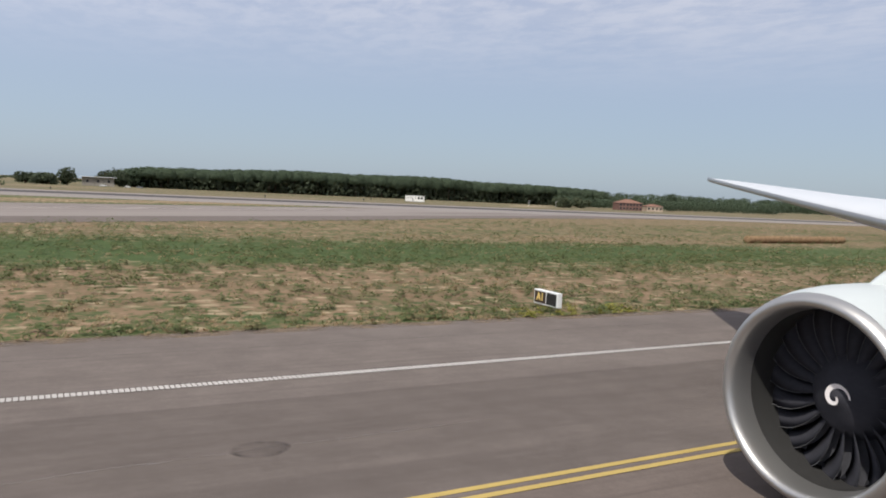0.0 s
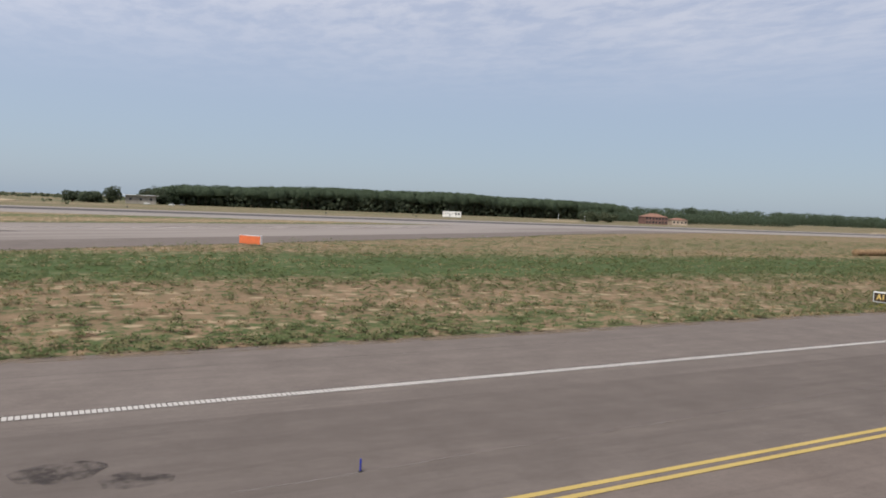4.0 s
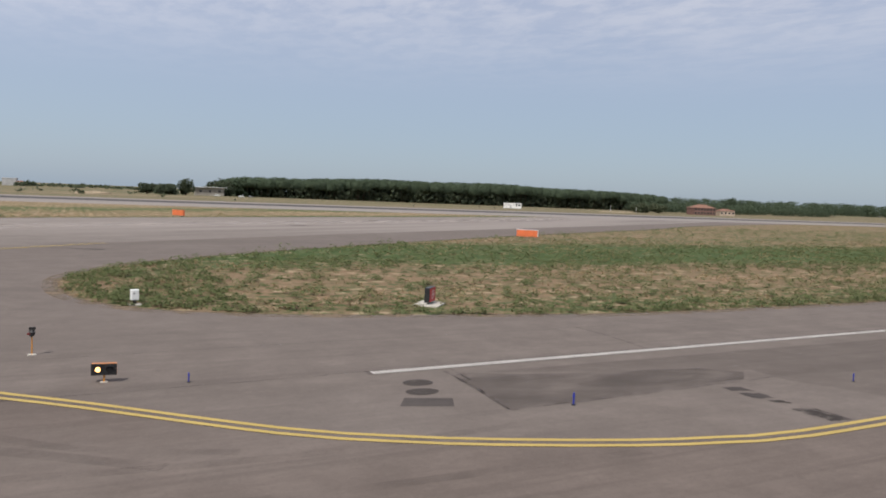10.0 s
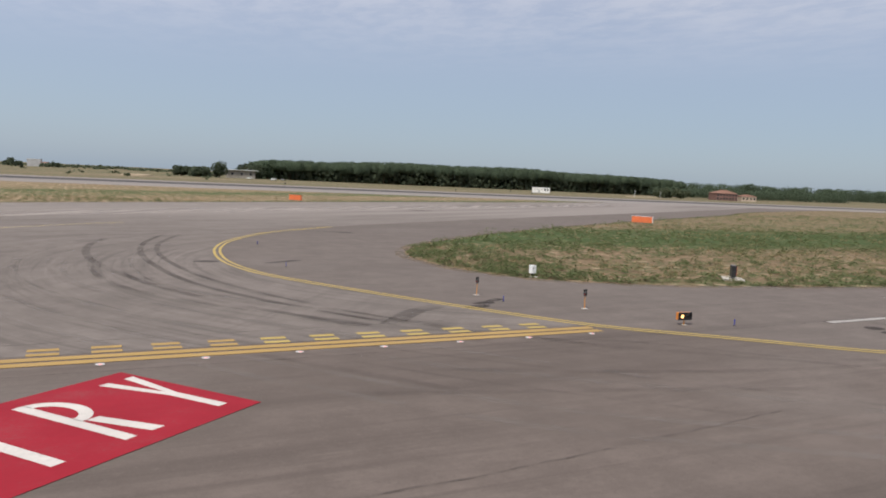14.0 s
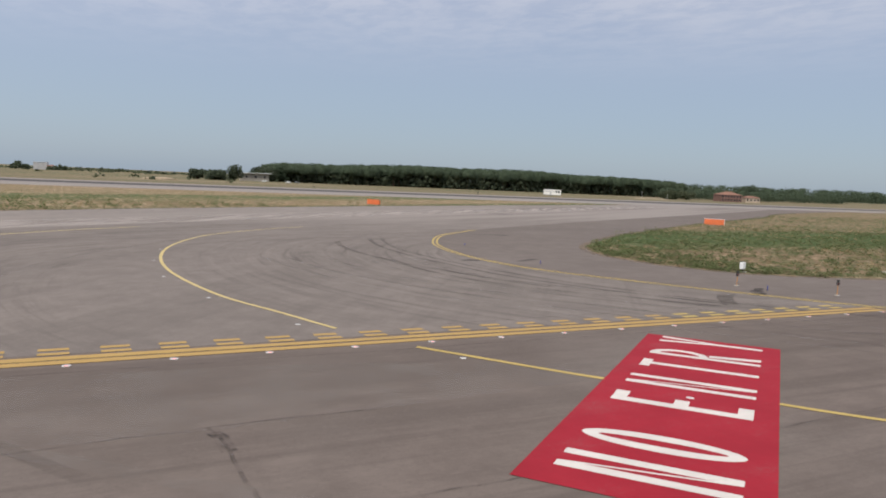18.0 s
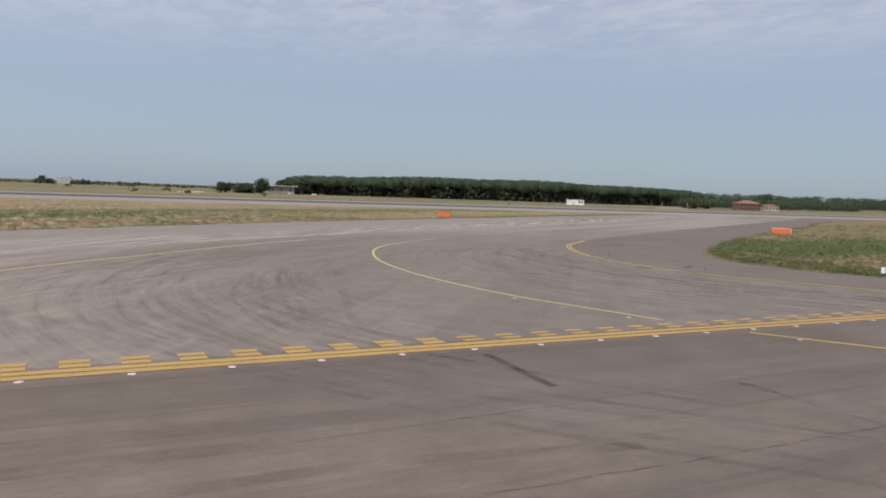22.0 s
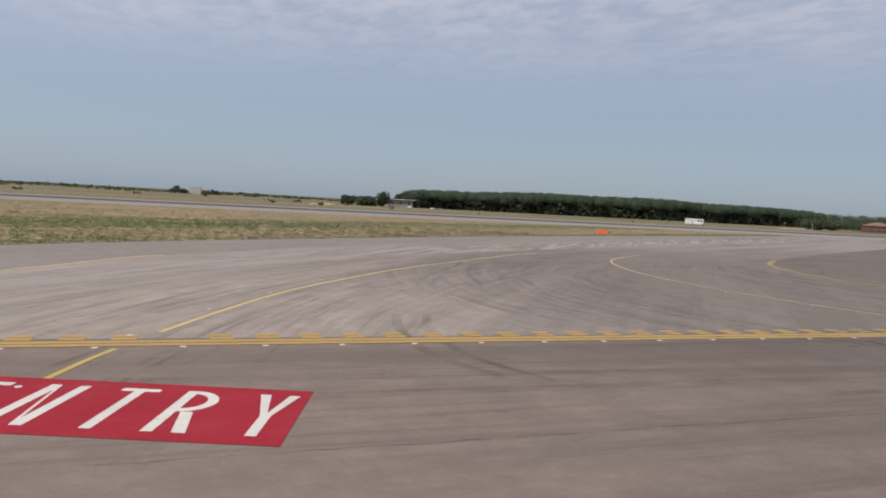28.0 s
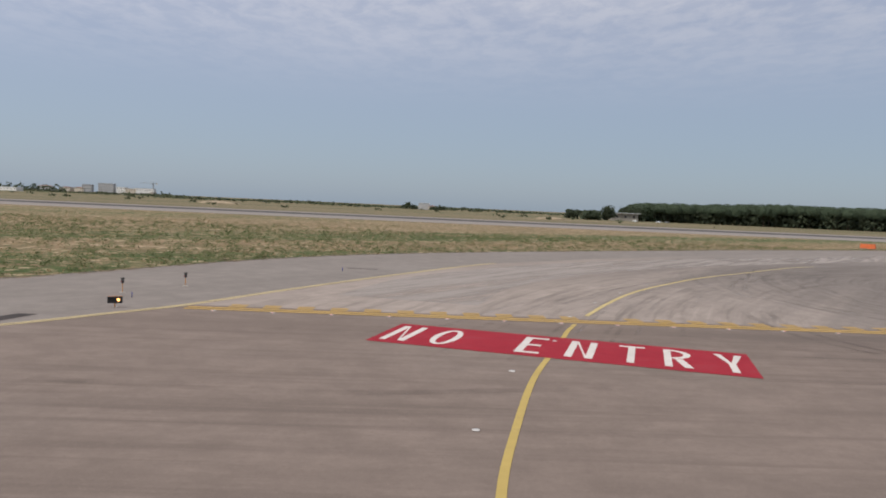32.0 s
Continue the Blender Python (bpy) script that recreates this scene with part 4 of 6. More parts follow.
seam([(2.98, -6.5), (5.6, -6.8), (8.4, -7.0), (14, -6.7)], 0.06, SCUFF_PALE, "pale joint at the edge of newer asphalt", -0.0010)
seam([(20, 3), (60, 4.6), (100, 5.0), (150, 6.1)], 0.08, SEAL_FAINT)
seam([(95, -6.9), (120, -5.3), (127, -4.9), (134, -4.6)], 0.10, SCUFF_PALE, "pale mended seam in the asphalt")


ARC_Z = [-0.0078]


def tyre_arc(pts, w, mat=TYRE, pair=0.0, name="tyre_mark"):
    line = smooth_line(pts, 0.9)
    bm = bmesh.new()
    ARC_Z[0] += 0.0001
    if pair:
        ribbon(bm, line, w, ARC_Z[0], pair / 2)
        ribbon(bm, line, w, ARC_Z[0], -pair / 2)
    else:
        ribbon(bm, line, w, ARC_Z[0])
    return single(name, bm, mat, "pale scrubbed tyre track on the asphalt" if mat == SCUFF_PALE else "dark curved rubber tyre mark on the asphalt",
                  "tyre mark", "tyre marks", kind="structure")


rt = random.Random(11)
for k in range(11):
    s = -8.5 + 17 * (k + rt.random()) / 11
    j = rt.uniform(-1.5, 1.5)
    base = [(52 + j, -14.5 + s), (44 + j, -7 + s * 0.8), (36, 0.5 + s), (29.5 + s * 0.35, 9 + s * 0.5), (25.5 + s * 0.6, 18), (25 + s * 0.7, 28 + j), (28.5 + s * 0.7, 38), (36 + s * 0.6, 48 + j), (50 + s * 0.5, 60), (80, 82)]
    a = rt.randrange(0, 3)
    tyre_arc(base[a:a + rt.randrange(4, 7)], rt.uniform(0.2, 0.55), TYRE if k % 3 else SCUFF_PALE, 1.6 if k % 4 == 0 else 0)
for k in range(14):
    s = -9 + 19 * (k + rt.random()) / 14
    j = rt.uniform(-2, 2)
    base = [(18 + j, -20 + s * 0.4), (8 + j, -13 + s * 0.5), (0 + s * 0.3, -4 + s * 0.4), (-5 + s * 0.6, 5), (-6 + s, 15 + j), (-3 + s, 26), (4 + s * 0.9, 37 + j), (14 + s * 0.6, 48), (30, 61 + s * 0.4), (60, 82 + s * 0.4)]
    a = rt.randrange(0, 4)
    tyre_arc(base[a:a + rt.randrange(4, 7)], rt.uniform(0.2, 0.55), TYRE if k % 3 else SCUFF_PALE, 1.1 if k % 5 == 0 else 0)
for k in range(13):
    s = -10 + 20 * (k + rt.random()) / 13
    base = [(-36 + s * 0.8, -10), (-33 + s * 0.7, -3), (-28 + s * 0.6, 8), (-21 + s * 0.5, 20), (-12 + s * 0.4, 31), (2, 46 + s * 0.4), (20, 61 + s * 0.5), (50, 82 + s * 0.4), (110, 122 + s * 0.4)]
    a = rt.randrange(0, 4)
    tyre_arc(base[a:a + rt.randrange(4, 7)], rt.uniform(0.2, 0.45), TYRE if k % 3 else SCUFF_PALE)
for k in range(8):
    x0, y0 = -70 + 130 * k / 8 + rt.uniform(0, 12), rt.uniform(-20, -9)
    ln = rt.uniform(12, 30)
    tyre_arc([(x0, y0), (x0 + ln * 0.5, y0 + rt.uniform(-0.6, 0.6)), (x0 + ln, y0 + rt.uniform(-1.2, 1.2))], rt.uniform(0.25, 0.7), TYRE)
tyre_arc([(39, 3.2), (41.6, 0.3), (45.8, -1.8), (49.5, -5.2), (53, -6.8)], 0.36, TYRE_FAINT)
tyre_arc([(36, -3.2), (42, -5.2), (45.9, -6.3), (49.2, -6.9), (53.8, -7.4), (60, -7.2)], 0.4, TYRE_FAINT)
tyre_arc([(33, -5.0), (42.2, -7.4), (47.2, -8.8), (53.6, -9.6), (62, -10.0)], 0.36, TYRE_FAINT)
tyre_arc([(-48, -4.7), (-34, -5.0), (-20, -5.3), (-8, -6.0), (4, -6.1)], 0.8, TYRE_FAINT)
tyre_arc([(-40, -7.3), (-20, -7.4), (-6, -7.6)], 0.7, TYRE)
tyre_arc([(33.3, 45.4), (31.0, 36.6), (30.4, 27.5), (31.5, 17.4), (33.8, 11.0), (35.8, 7.3), (37.8, 4.0)], 0.42, TYRE_DARK)
tyre_arc([(35.1, 46.5), (32.3, 37.4), (31.5, 28.9), (32.4, 19.4), (34.4, 12.5), (36.5, 7.8), (38.7, 4.0)], 0.38, TYRE_DARK)
tyre_arc([(28.5, 41), (27.2, 34.8), (27.3, 26.3), (29.5, 16.6), (32.0, 10.6), (34.6, 6.4), (36.9, 3.7)], 0.5, TYRE_DARK)
tyre_arc([(37.6, 3.5), (39.8, 6.0), (41.6, 7.2)], 0.9, TYRE_DARK)
patch("asphalt_patch", blob_outline(43.4, 6.6, 0.75, 0.4, 20, 0.2, 20, 41), PATCH_RAG, "dark worn drain cover in the shoulder")
patch("asphalt_patch", blob_outline(44.3, 7.5, 0.7, 0.32, 20, 0.2, 20, 42), PATCH_RAG, "dark worn drain cover in the shoulder")
patch("asphalt_patch", blob_outline(45.3, 8.2, 0.65, 0.28, 20, 0.2, 20, 43), PATCH_RAG, "dark worn drain cover in the shoulder")
tyre_arc([(-19.6, 7.5), (-20.3, 5.2), (-20.8, 2.3), (-21.0, -0.6), (-20.6, -3.4), (-19.4, -6.4)], 0.5, TYRE_SOFT)
tyre_arc([(-18.0, 7.5), (-18.8, 5.2), (-19.3, 2.3), (-19.6, -0.8), (-19.3, -3.4), (-18.0, -6.6)], 0.45, TYRE_SOFT)
patch("asphalt_patch", [(82.8, 105.5), (84, 103.6), (87.4, 102.8), (86.2, 104.8)], PATCH_DARK, "dark drain cover on the runway exit")
patch("asphalt_patch", [(46.5, 52.2), (49, 51.0), (52.4, 48.8), (52.2, 49.8)], PATCH_DARK, "dark drain cover beside the side stripe")
patch("asphalt_patch", [(-59.9, -5.0), (-58.9, -5.1), (-58.3, -3.0), (-59.2, -3.0)], PATCH_DARK, "dark drain cover by the side stripe")
patch("asphalt_patch", [(-46.3, 27.2), (-43.6, 27.1), (-43.6, 27.6), (-46.3, 27.6)], PATCH_DARK, "dark drain slot in the shoulder")
# pale worn band along the second exit's far side
bm = bmesh.new()
ribbon(bm, smooth_line([(-44, 8), (-40, 20), (-33, 31), (-22, 44), (-6, 57.5), (16, 73), (60, 103), (130, 146), (200, 190)], 2), 9, -0.0084, -3)
single("worn_band", bm, make_mark("worn_pale_band", (0.330, 0.290, 0.265), 0.25, 0.6, -52, (0.1, 1, 1), 0.80, 0.5), "pale worn band of asphalt along the exit", "pavement", kind="structure")

# ---- lights and signs along the taxiway ----


def inset_light():
    ob = thing("inset_light", (0, 0, MZ), "flush stop bar light with a pale rim in the asphalt", "runway light", "stop bar lights")
    bm = bmesh.new()
    lathe(bm, [(0.0, 0.135), (0.010, 0.125), (0.014, 0.09), (0.014, 0.001)], 16, "Z")
    part("rim", bm, LENS_WHITE, ob)
    part("lens", boxed((0, -0.07, 0.016), (0.11, 0.05, 0.016), 0.005), RED_LIT, ob, "lit red prism lens")
    return ob


first = inset_light()
first.location = (-51, 0, MZ)
LIGHT_X = [-51 + 3 * k for k in range(33)]
for x in LIGHT_X[1:]:
    copy_thing(first, pose(x, 0, MZ))


def center_light():
    ob = thing("center_light", (0, 0, MZ), "flush taxiway centre line light in a pale round frame", "runway light", "centre line lights")
    bm = bmesh.new()
    lathe(bm, [(0.0, 0.14), (0.010, 0.13), (0.014, 0.09), (0.014, 0.001)], 16, "Z")
    part("rim", bm, LENS_WHITE, ob)
    part("lens", boxed((0, 0.05, 0.016), (0.10, 0.05, 0.014), 0.005), GREY_METAL, ob, "dark prism window")
    return ob


cl = center_light()
spots = [(-37.3, -11.8), (-39.3, -19.0), (-32.0, 2.4), (-28.8, 9.2), (-25.2, 15.7), (-20.9, 22.6), (-13.4, 31.9), (17.9, -2.6), (14.2, 4.3), (12.0, 11.4), (10.9, 19), (11.2, 27), (12.4, 34), (21.95, -8.8), (-34.43, -5.35)]
cl.location = (*spots[0], MZ)
cl.scale = (0.9, 0.9, 1)
for x, y in spots[1:]:
    copy_thing(cl, pose(x, y, MZ) @ Matrix.Diagonal((0.9, 0.9, 1, 1)))


def edge_marker():
    ob = thing("edge_marker", (0, 0, -0.0105), "slim blue plastic taxiway edge marker standing on the shoulder", "edge marker", "blue edge markers")
    bm = bmesh.new()
    lathe(bm, [(0.0, 0.001), (0.0, 0.09), (0.03, 0.085), (0.045, 0.05)], 14, "Z")
    ob.scale = (0.8, 0.8, 0.8)
    part("foot", bm, DARK_METAL, ob)
    bm = bmesh.new()
    lathe(bm, [(0.04, 0.035), (0.44, 0.035), (0.465, 0.025), (0.47, 0.001)], 12, "Z")
    part("post", bm, BLUE, ob)
    bm = bmesh.new()
    lathe(bm, [(0.32, 0.037), (0.38, 0.037)], 12, "Z")
    part("band", bm, make_leaf("blue_reflector", (0.03, 0.05, 0.4), (0.04, 0.07, 0.5)), ob, "bright blue reflective band")
    return ob


em = edge_marker()
marks = [(62.7, -6.1), (74.2, -6.9), (86.1, -6.5), (97.8, -6.7), (52.8, -0.2), (45.5, 7.7), (38.3, 22.3), (39.7, 36.8), (-60.1, -4.1), (-56.5, 3.9), (-46.5, 24.5)]
em.location = (*marks[0], -0.0105)
for x, y in marks[1:]:
    copy_thing(em, pose(x, y, -0.0105) @ Matrix.Scale(0.8, 4))


def guard_light(x, y, turn, lit=-1):
    ob = thing("guard_light", (x, y, -0.0105), "orange runway guard light box with two round lamps, one lit amber", "guard light", "runway guard lights", turn)
    bm = bmesh.new()
    rod(bm, (0, 0, 0), (0, 0, 0.36), 0.045)
    ob.scale = (0.6, 0.6, 0.64)
    part("post", bm, POLE_ORANGE, ob)
    part("base_plate", boxed((0, 0, 0.02), (0.34, 0.34, 0.03), 0.008), CONCRETE, ob)
    part("housing", boxed((0, 0.06, 0.62), (1.15, 0.30, 0.52), 0.04), CABINET_YELLOW, ob)
    part("backboard", boxed((0, -0.11, 0.62), (1.17, 0.06, 0.54), 0.015), BLACK_PANEL, ob, "black front board")
    for sx, mt in ((0.27 * lit, AMBER_LIT), (-0.27 * lit, BLACK_PANEL)):
        bm = bmesh.new()
        rod(bm, (sx, -0.15, 0.62), (sx, -0.175, 0.62), 0.12, 0.10, 20)
        lamp = part("lamp", bm, mt, ob, "lit amber lens" if mt == AMBER_LIT else "unlit dark lens")
        bm = bmesh.new()
        rings = lathe(bm, [(-0.30, 0.20), (-0.135, 0.19)], 14, "X", 0, 180)
        bmesh.ops.rotate(bm, verts=bm.verts, cent=(0, 0, 0), matrix=Matrix.Rotation(radians(90), 3, "Z"))
        bmesh.ops.translate(bm, verts=bm.verts, vec=(sx, 0, 0.62))
        part("visor", bm, DARK_METAL, lamp)
    return ob


guard_light(50.5, 0.55, -8)
guard_light(-55.9, -0.1, 20, 1)


def flood(x, y, turn, hgt=1.25):
    ob = thing("elevated_light", (x, y, -0.0105), "dark twin elevated light head on a thin orange pole", "elevated light", "elevated stop bar lights", turn)
    ob.scale = (0.82, 0.82, 0.86)
    part("base_plate", boxed((0, 0, 0.02), (0.32, 0.26, 0.04), 0.01), CONCRETE, ob)
    bm = bmesh.new()
    rod(bm, (0, 0, 0.03), (0, 0, hgt - 0.5), 0.026, 0.022)
    part("pole", bm, POLE_ORANGE, ob)
    bm = bmesh.new()
    lathe(bm, [(hgt - 0.52, 0.03), (hgt - 0.47, 0.10), (hgt - 0.34, 0.125), (hgt - 0.26, 0.08), (hgt - 0.22, 0.001)], 16, "Z")
    part("head", bm, DARK_METAL, ob)
    for sx, tilt in ((-0.12, -0.10), (0.02, 0.0), (0.14, 0.10)):
        bm = bmesh.new()
        rod(bm, (sx * 0.5, 0, hgt - 0.26), (sx * 0.6 + tilt * 0.2, 0.01, hgt - 0.14), 0.04, 0.05, 8)
        part("fin", bm, DARK_METAL, ob)
    bm = bmesh.new()
    rod(bm, (-0.08, -0.05, hgt - 0.38), (-0.14, -0.11, hgt - 0.39), 0.05, 0.045, 12)
    part("lens", bm, LENS_DIM, ob, "dark red lens")
    return ob


flood(48.44, 5.0, 0)
flood(45.1, 9.75, 10)
flood(-57.7, 5.7, 40, 1.15)
flood(-55.3, 9.9, 40, 1.15)


def letters_on(ob, parent_part, body, size, where, mat, rx=90, rz=0, offset=0.02):
    me = text_mesh(body, size, offset, 0.004)
    me.materials.clear()
    me.materials.append(mat)
    o = new("lettering", me)
    o.parent = parent_part
    o.matrix_basis = pose(*where, rx, 0, rz)
    return o


# taxiway sign: A1 in yellow on black, beside a plain black panel
sg = thing("taxiway_sign", (146.2, 11.1, -0.0085), "low white-framed taxiway sign reading A1 in yellow on black", "airfield sign", "", 0)
sg.scale = (0.9, 0.9, 0.9)
part("case", boxed((0, 0, 0.68), (0.34, 2.35, 0.86), 0.03), WHITE_METAL, sg, "white metal case")
pn = part("panel", boxed((-0.172, 0.52, 0.68), (0.03, 1.16, 0.70), 0.008), BROWN_PANEL, sg, "dark brown panel with yellow characters")
letters_on(sg, pn, "A1", 0.62, (-0.19, 0.52, 0.68), SIGN_YELLOW, 90, -90)
part("panel", boxed((-0.172, -0.60, 0.68), (0.03, 0.98, 0.70), 0.008), BLACK_PANEL, sg, "plain black panel")
part("divider", boxed((-0.18, -0.08, 0.68), (0.035, 0.05, 0.72), 0.008), WHITE_METAL, sg)
for sy in (-0.85, 0.85):
    bm = bmesh.new()
    rod(bm, (0, sy, 0), (0, sy, 0.28), 0.05)
    part("leg", bm, GREY_METAL, sg)

# no-entry sign: red face, black sides, on a concrete slab
ns = thing("no_entry_sign", (67.15, 12.9, -0.0085), "red sign with pale ring and black sides on concrete", "airfield sign", "", 49)
ns.scale = (0.82, 0.82, 0.80)
part("slab", boxed((0, 0, 0.04), (2.3, 1.7, 0.10), 0.02), CONCRETE, ns, "pale concrete slab")
part("case", boxed((0, 0, 0.72), (1.42, 0.36, 1.0), 0.03), BLACK_PANEL, ns, "black case")
rf = part("face", boxed((0, -0.188, 0.72), (1.32, 0.03, 0.92), 0.008), SIGN_RED, ns, "red front face")
bm = bmesh.new()
lathe(bm, [(0.21, 0.30), (0.21, 0.22)], 28, "X")
bmesh.ops.rotate(bm, verts=bm.verts, cent=(0, 0, 0), matrix=Matrix.Rotation(radians(-90), 3, "Z"))
bmesh.ops.translate(bm, verts=bm.verts, vec=(0, 0, 0.74))
part("ring", bm, SIGN_WHITE, rf, "pale ring")
part("bar", boxed((0, -0.21, 0.74), (0.28, 0.012, 0.09), 0.002), SIGN_WHITE, rf, "pale bar")
for sx in (-0.5, 0, 0.5):
    bm = bmesh.new()
    rod(bm, (sx, 0, 0.06), (sx, 0, 0.24), 0.05)
    part("leg", bm, GREY_METAL, ns)

# small white box on a stand
wb = thing("junction_box", (52.4, 15.6, -0.0085), "small white metal box on a dark stand over concrete", "equipment box", "", 10)
wb.scale = (0.58, 0.58, 0.66)
part("slab", boxed((0, 0, 0.05), (0.95, 0.75, 0.12), 0.02), CONCRETE, wb, "pale concrete slab")
bm = bmesh.new()
rod(bm, (0, 0, 0.1), (0, 0, 0.42), 0.16, 0.14)
part("stand", bm, DARK_METAL, wb)
part("body", boxed((0, 0, 0.80), (0.62, 0.5, 0.78), 0.03), WHITE_METAL, wb)
part("door", boxed((0, -0.255, 0.80), (0.5, 0.02, 0.66), 0.005), WHITE_METAL, wb)
part("label_plate", boxed((-0.12, -0.268, 0.92), (0.16, 0.01, 0.14), 0.002), GREY_METAL, wb, "grey plate")


def orange_board(x, y, turn, w=3.5, hgt=1.05, rim=SIGN_WHITE):
    ob = thing("orange_board", (x, y, -0.0085), "long orange-red sign back on short legs beside the exit", "airfield sign", "orange boards", turn)
    part("case", boxed((0, 0, 0.25 + hgt / 2), (w, 0.36, hgt), 0.03), ORANGE, ob)
    part("rim", boxed((0, 0, 0.25 + hgt + 0.02), (w + 0.06, 0.40, 0.05), 0.01), rim, ob, "thin top rim")
    part("end_plate", boxed((w / 2 + 0.02, 0, 0.25 + hgt / 2), (0.05, 0.38, hgt), 0.01), rim, ob, "narrow end plate")
    for sx in (-w / 2 + 0.4, 0, w / 2 - 0.4):
        bm = bmesh.new()
        rod(bm, (sx, 0, 0), (sx, 0, 0.3), 0.05)
        part("leg", bm, GREY_METAL, ob)
    return ob


orange_board(114.3, 75.4, -54)
orange_board(68.7, 132.0, -62, 3.5, 1.05, ORANGE)

# row of round straw bales lying end to end


def bale_mesh():
    bm = bmesh.new()
    rings = lathe(bm, [(-0.78, 0.001), (-0.78, 0.78), (-0.70, 0.86), (-0.3, 0.875), (0.1, 0.86), (0.5, 0.88), (0.72, 0.85), (0.78, 0.78), (0.78, 0.001)], 22, "X")
    rnd = random.Random(3)
    for v in bm.verts:
        r = math.hypot(v.co.y, v.co.z)
        if r > 0.5:
            k = 1 + rnd.uniform(-0.035, 0.035)
            v.co.y *= k
            v.co.z *= k
        v.co.y *= 0.76
        v.co.z *= 0.76
    return mesh_of(bm, "straw_bale", STRAW, True)


BALE = bale_mesh()
for k in range(20):
    f = (k + 0.5) / 20
    b = new("straw_bale", BALE)
    b.matrix_basis = pose(228 + 31.5 * f, 67.4 + 3.8 * f, 0.63, rt.uniform(0, 360), 0, 6.9 + rt.uniform(-3, 3))
    tagged(b, "round brown straw bale lying in a row on the verge", "straw bale", "row of straw bales")

# ---- far things ----


def cards(bm_data, centers, size, rnd, flat=0.5, per=1):
    """Adds small leaf-clump quads round the given centres to a list of vertices and faces."""
    vs, fs = bm_data
    for c in centers:
        for _ in range(per):
            u = Vector((rnd.gauss(0, 1), rnd.gauss(0, 1), rnd.gauss(0, 1) * flat)).normalized()
            w = u.cross(Vector((rnd.gauss(0, 1), rnd.gauss(0, 1), rnd.gauss(0, 1)))).normalized()
            s = size * rnd.uniform(0.6, 1.35)
            i = len(vs)
            o = Vector(c)
            vs += [o - u * s - w * s * 0.7, o + u * s * 0.9 - w * s * 0.5, o + u * s + w * s * 0.75, o - u * s * 0.8 + w * s * 0.6]
            fs.append((i, i + 1, i + 2, i + 3))


def from_lists(name, vs, fs, mat):
    me = bpy.data.meshes.new(name)
    me.from_pydata([tuple(v) for v in vs], [], fs)
    me.materials.append(mat)
    me.update()
    return me


def crown_points(rnd, n, rx, ry, rz, cz, lobes=6, umbrella=False):
    ctr = [(rnd.uniform(-0.6, 0.6) * rx, rnd.uniform(-0.6, 0.6) * ry, cz + rnd.uniform(-0.45, 0.5) * rz, rnd.uniform(0.38, 0.62)) for _ in range(lobes)]
    out = []
    for i in range(n):
        a = ctr[i % lobes]
        d = Vector((rnd.gauss(0, 1), rnd.gauss(0, 1), rnd.gauss(0, 1))).normalized() * rnd.uniform(0.72, 1.05)
        z = d.z * rz * a[3]
        if umbrella and z < -0.25 * rz:
            z = -0.25 * rz
        out.append((a[0] + d.x * rx * a[3], a[1] + d.y * ry * a[3], a[2] + z))
    return out


def broad_tree(name, x, y, h, w, seed, mat, label, low=0.12):
    rnd = random.Random(seed)
    ob = thing(name, (x, y, GZ - 0.06), label, "tree", "trees by the far building")
    bm = bmesh.new()
    rod(bm, (0, 0, 0), (0.1, 0, h * 0.4), w * 0.05, w * 0.035, 8)
    for k in range(5):
        a = rnd.uniform(0, 6.28)
        rod(bm, (0.1, 0, h * (0.25 + 0.04 * k)), (math.cos(a) * w * 0.32, math.sin(a) * w * 0.32, h * rnd.uniform(0.5, 0.75)), w * 0.028, w * 0.01, 6)
    part("trunk", bm, BARK, ob)
    vs, fs = [], []
    cards((vs, fs), crown_points(rnd, 1100, w * 0.5, w * 0.5, h * (0.5 - low / 2), h * (0.5 + low / 2), 9), w * 0.04, rnd)
    cards((vs, fs), crown_points(rnd, 700, w * 0.46, w * 0.46, h * 0.30, h * 0.27, 8), w * 0.04, rnd)
    vs = [Vector((v[0], v[1], max(0.1, v[2]))) for v in vs]
    o = new("crown", from_lists("crown", vs, fs, mat))
    o.parent = ob
    return ob


broad_tree("oak_tree", 128.6, 576, 12.8, 13, 1, PINE_SHADE, "round dark green tree beside a low building")
broad_tree("oak_tree", 113.5, 575, 8.2, 20, 2, PINE_SHADE, "broad low dark green tree", 0.02)
broad_tree("oak_tree", 102, 590, 8.6, 15, 3, PINE_SHADE, "low round dark green tree in dry grass", 0.02)
broad_tree("oak_tree", 690, 556, 18.6, 14, 4, PINE, "tall dark green tree above the wood", 0.2)
broad_tree("oak_tree", 489, 470, 8.6, 17, 8, FAR_LEAF, "broad lighter green bushy tree near a villa", 0.0)
broad_tree("oak_tree", 505, 467, 9.4, 15, 9, FAR_LEAF, "round lighter green tree beside a villa", 0.0)
broad_tree("oak_tree", 166, 620, 14.0, 17, 10, PINE_SHADE, "dark green tree at the edge of a pine wood", 0.05)
broad_tree("oak_tree", 177, 622, 15.0, 17, 11, PINE, "broad pine at the edge of a wood", 0.1)
broad_tree("oak_tree", 155, 612, 13.5, 15, 5, PINE_SHADE, "dark green tree behind the low building", 0.1)

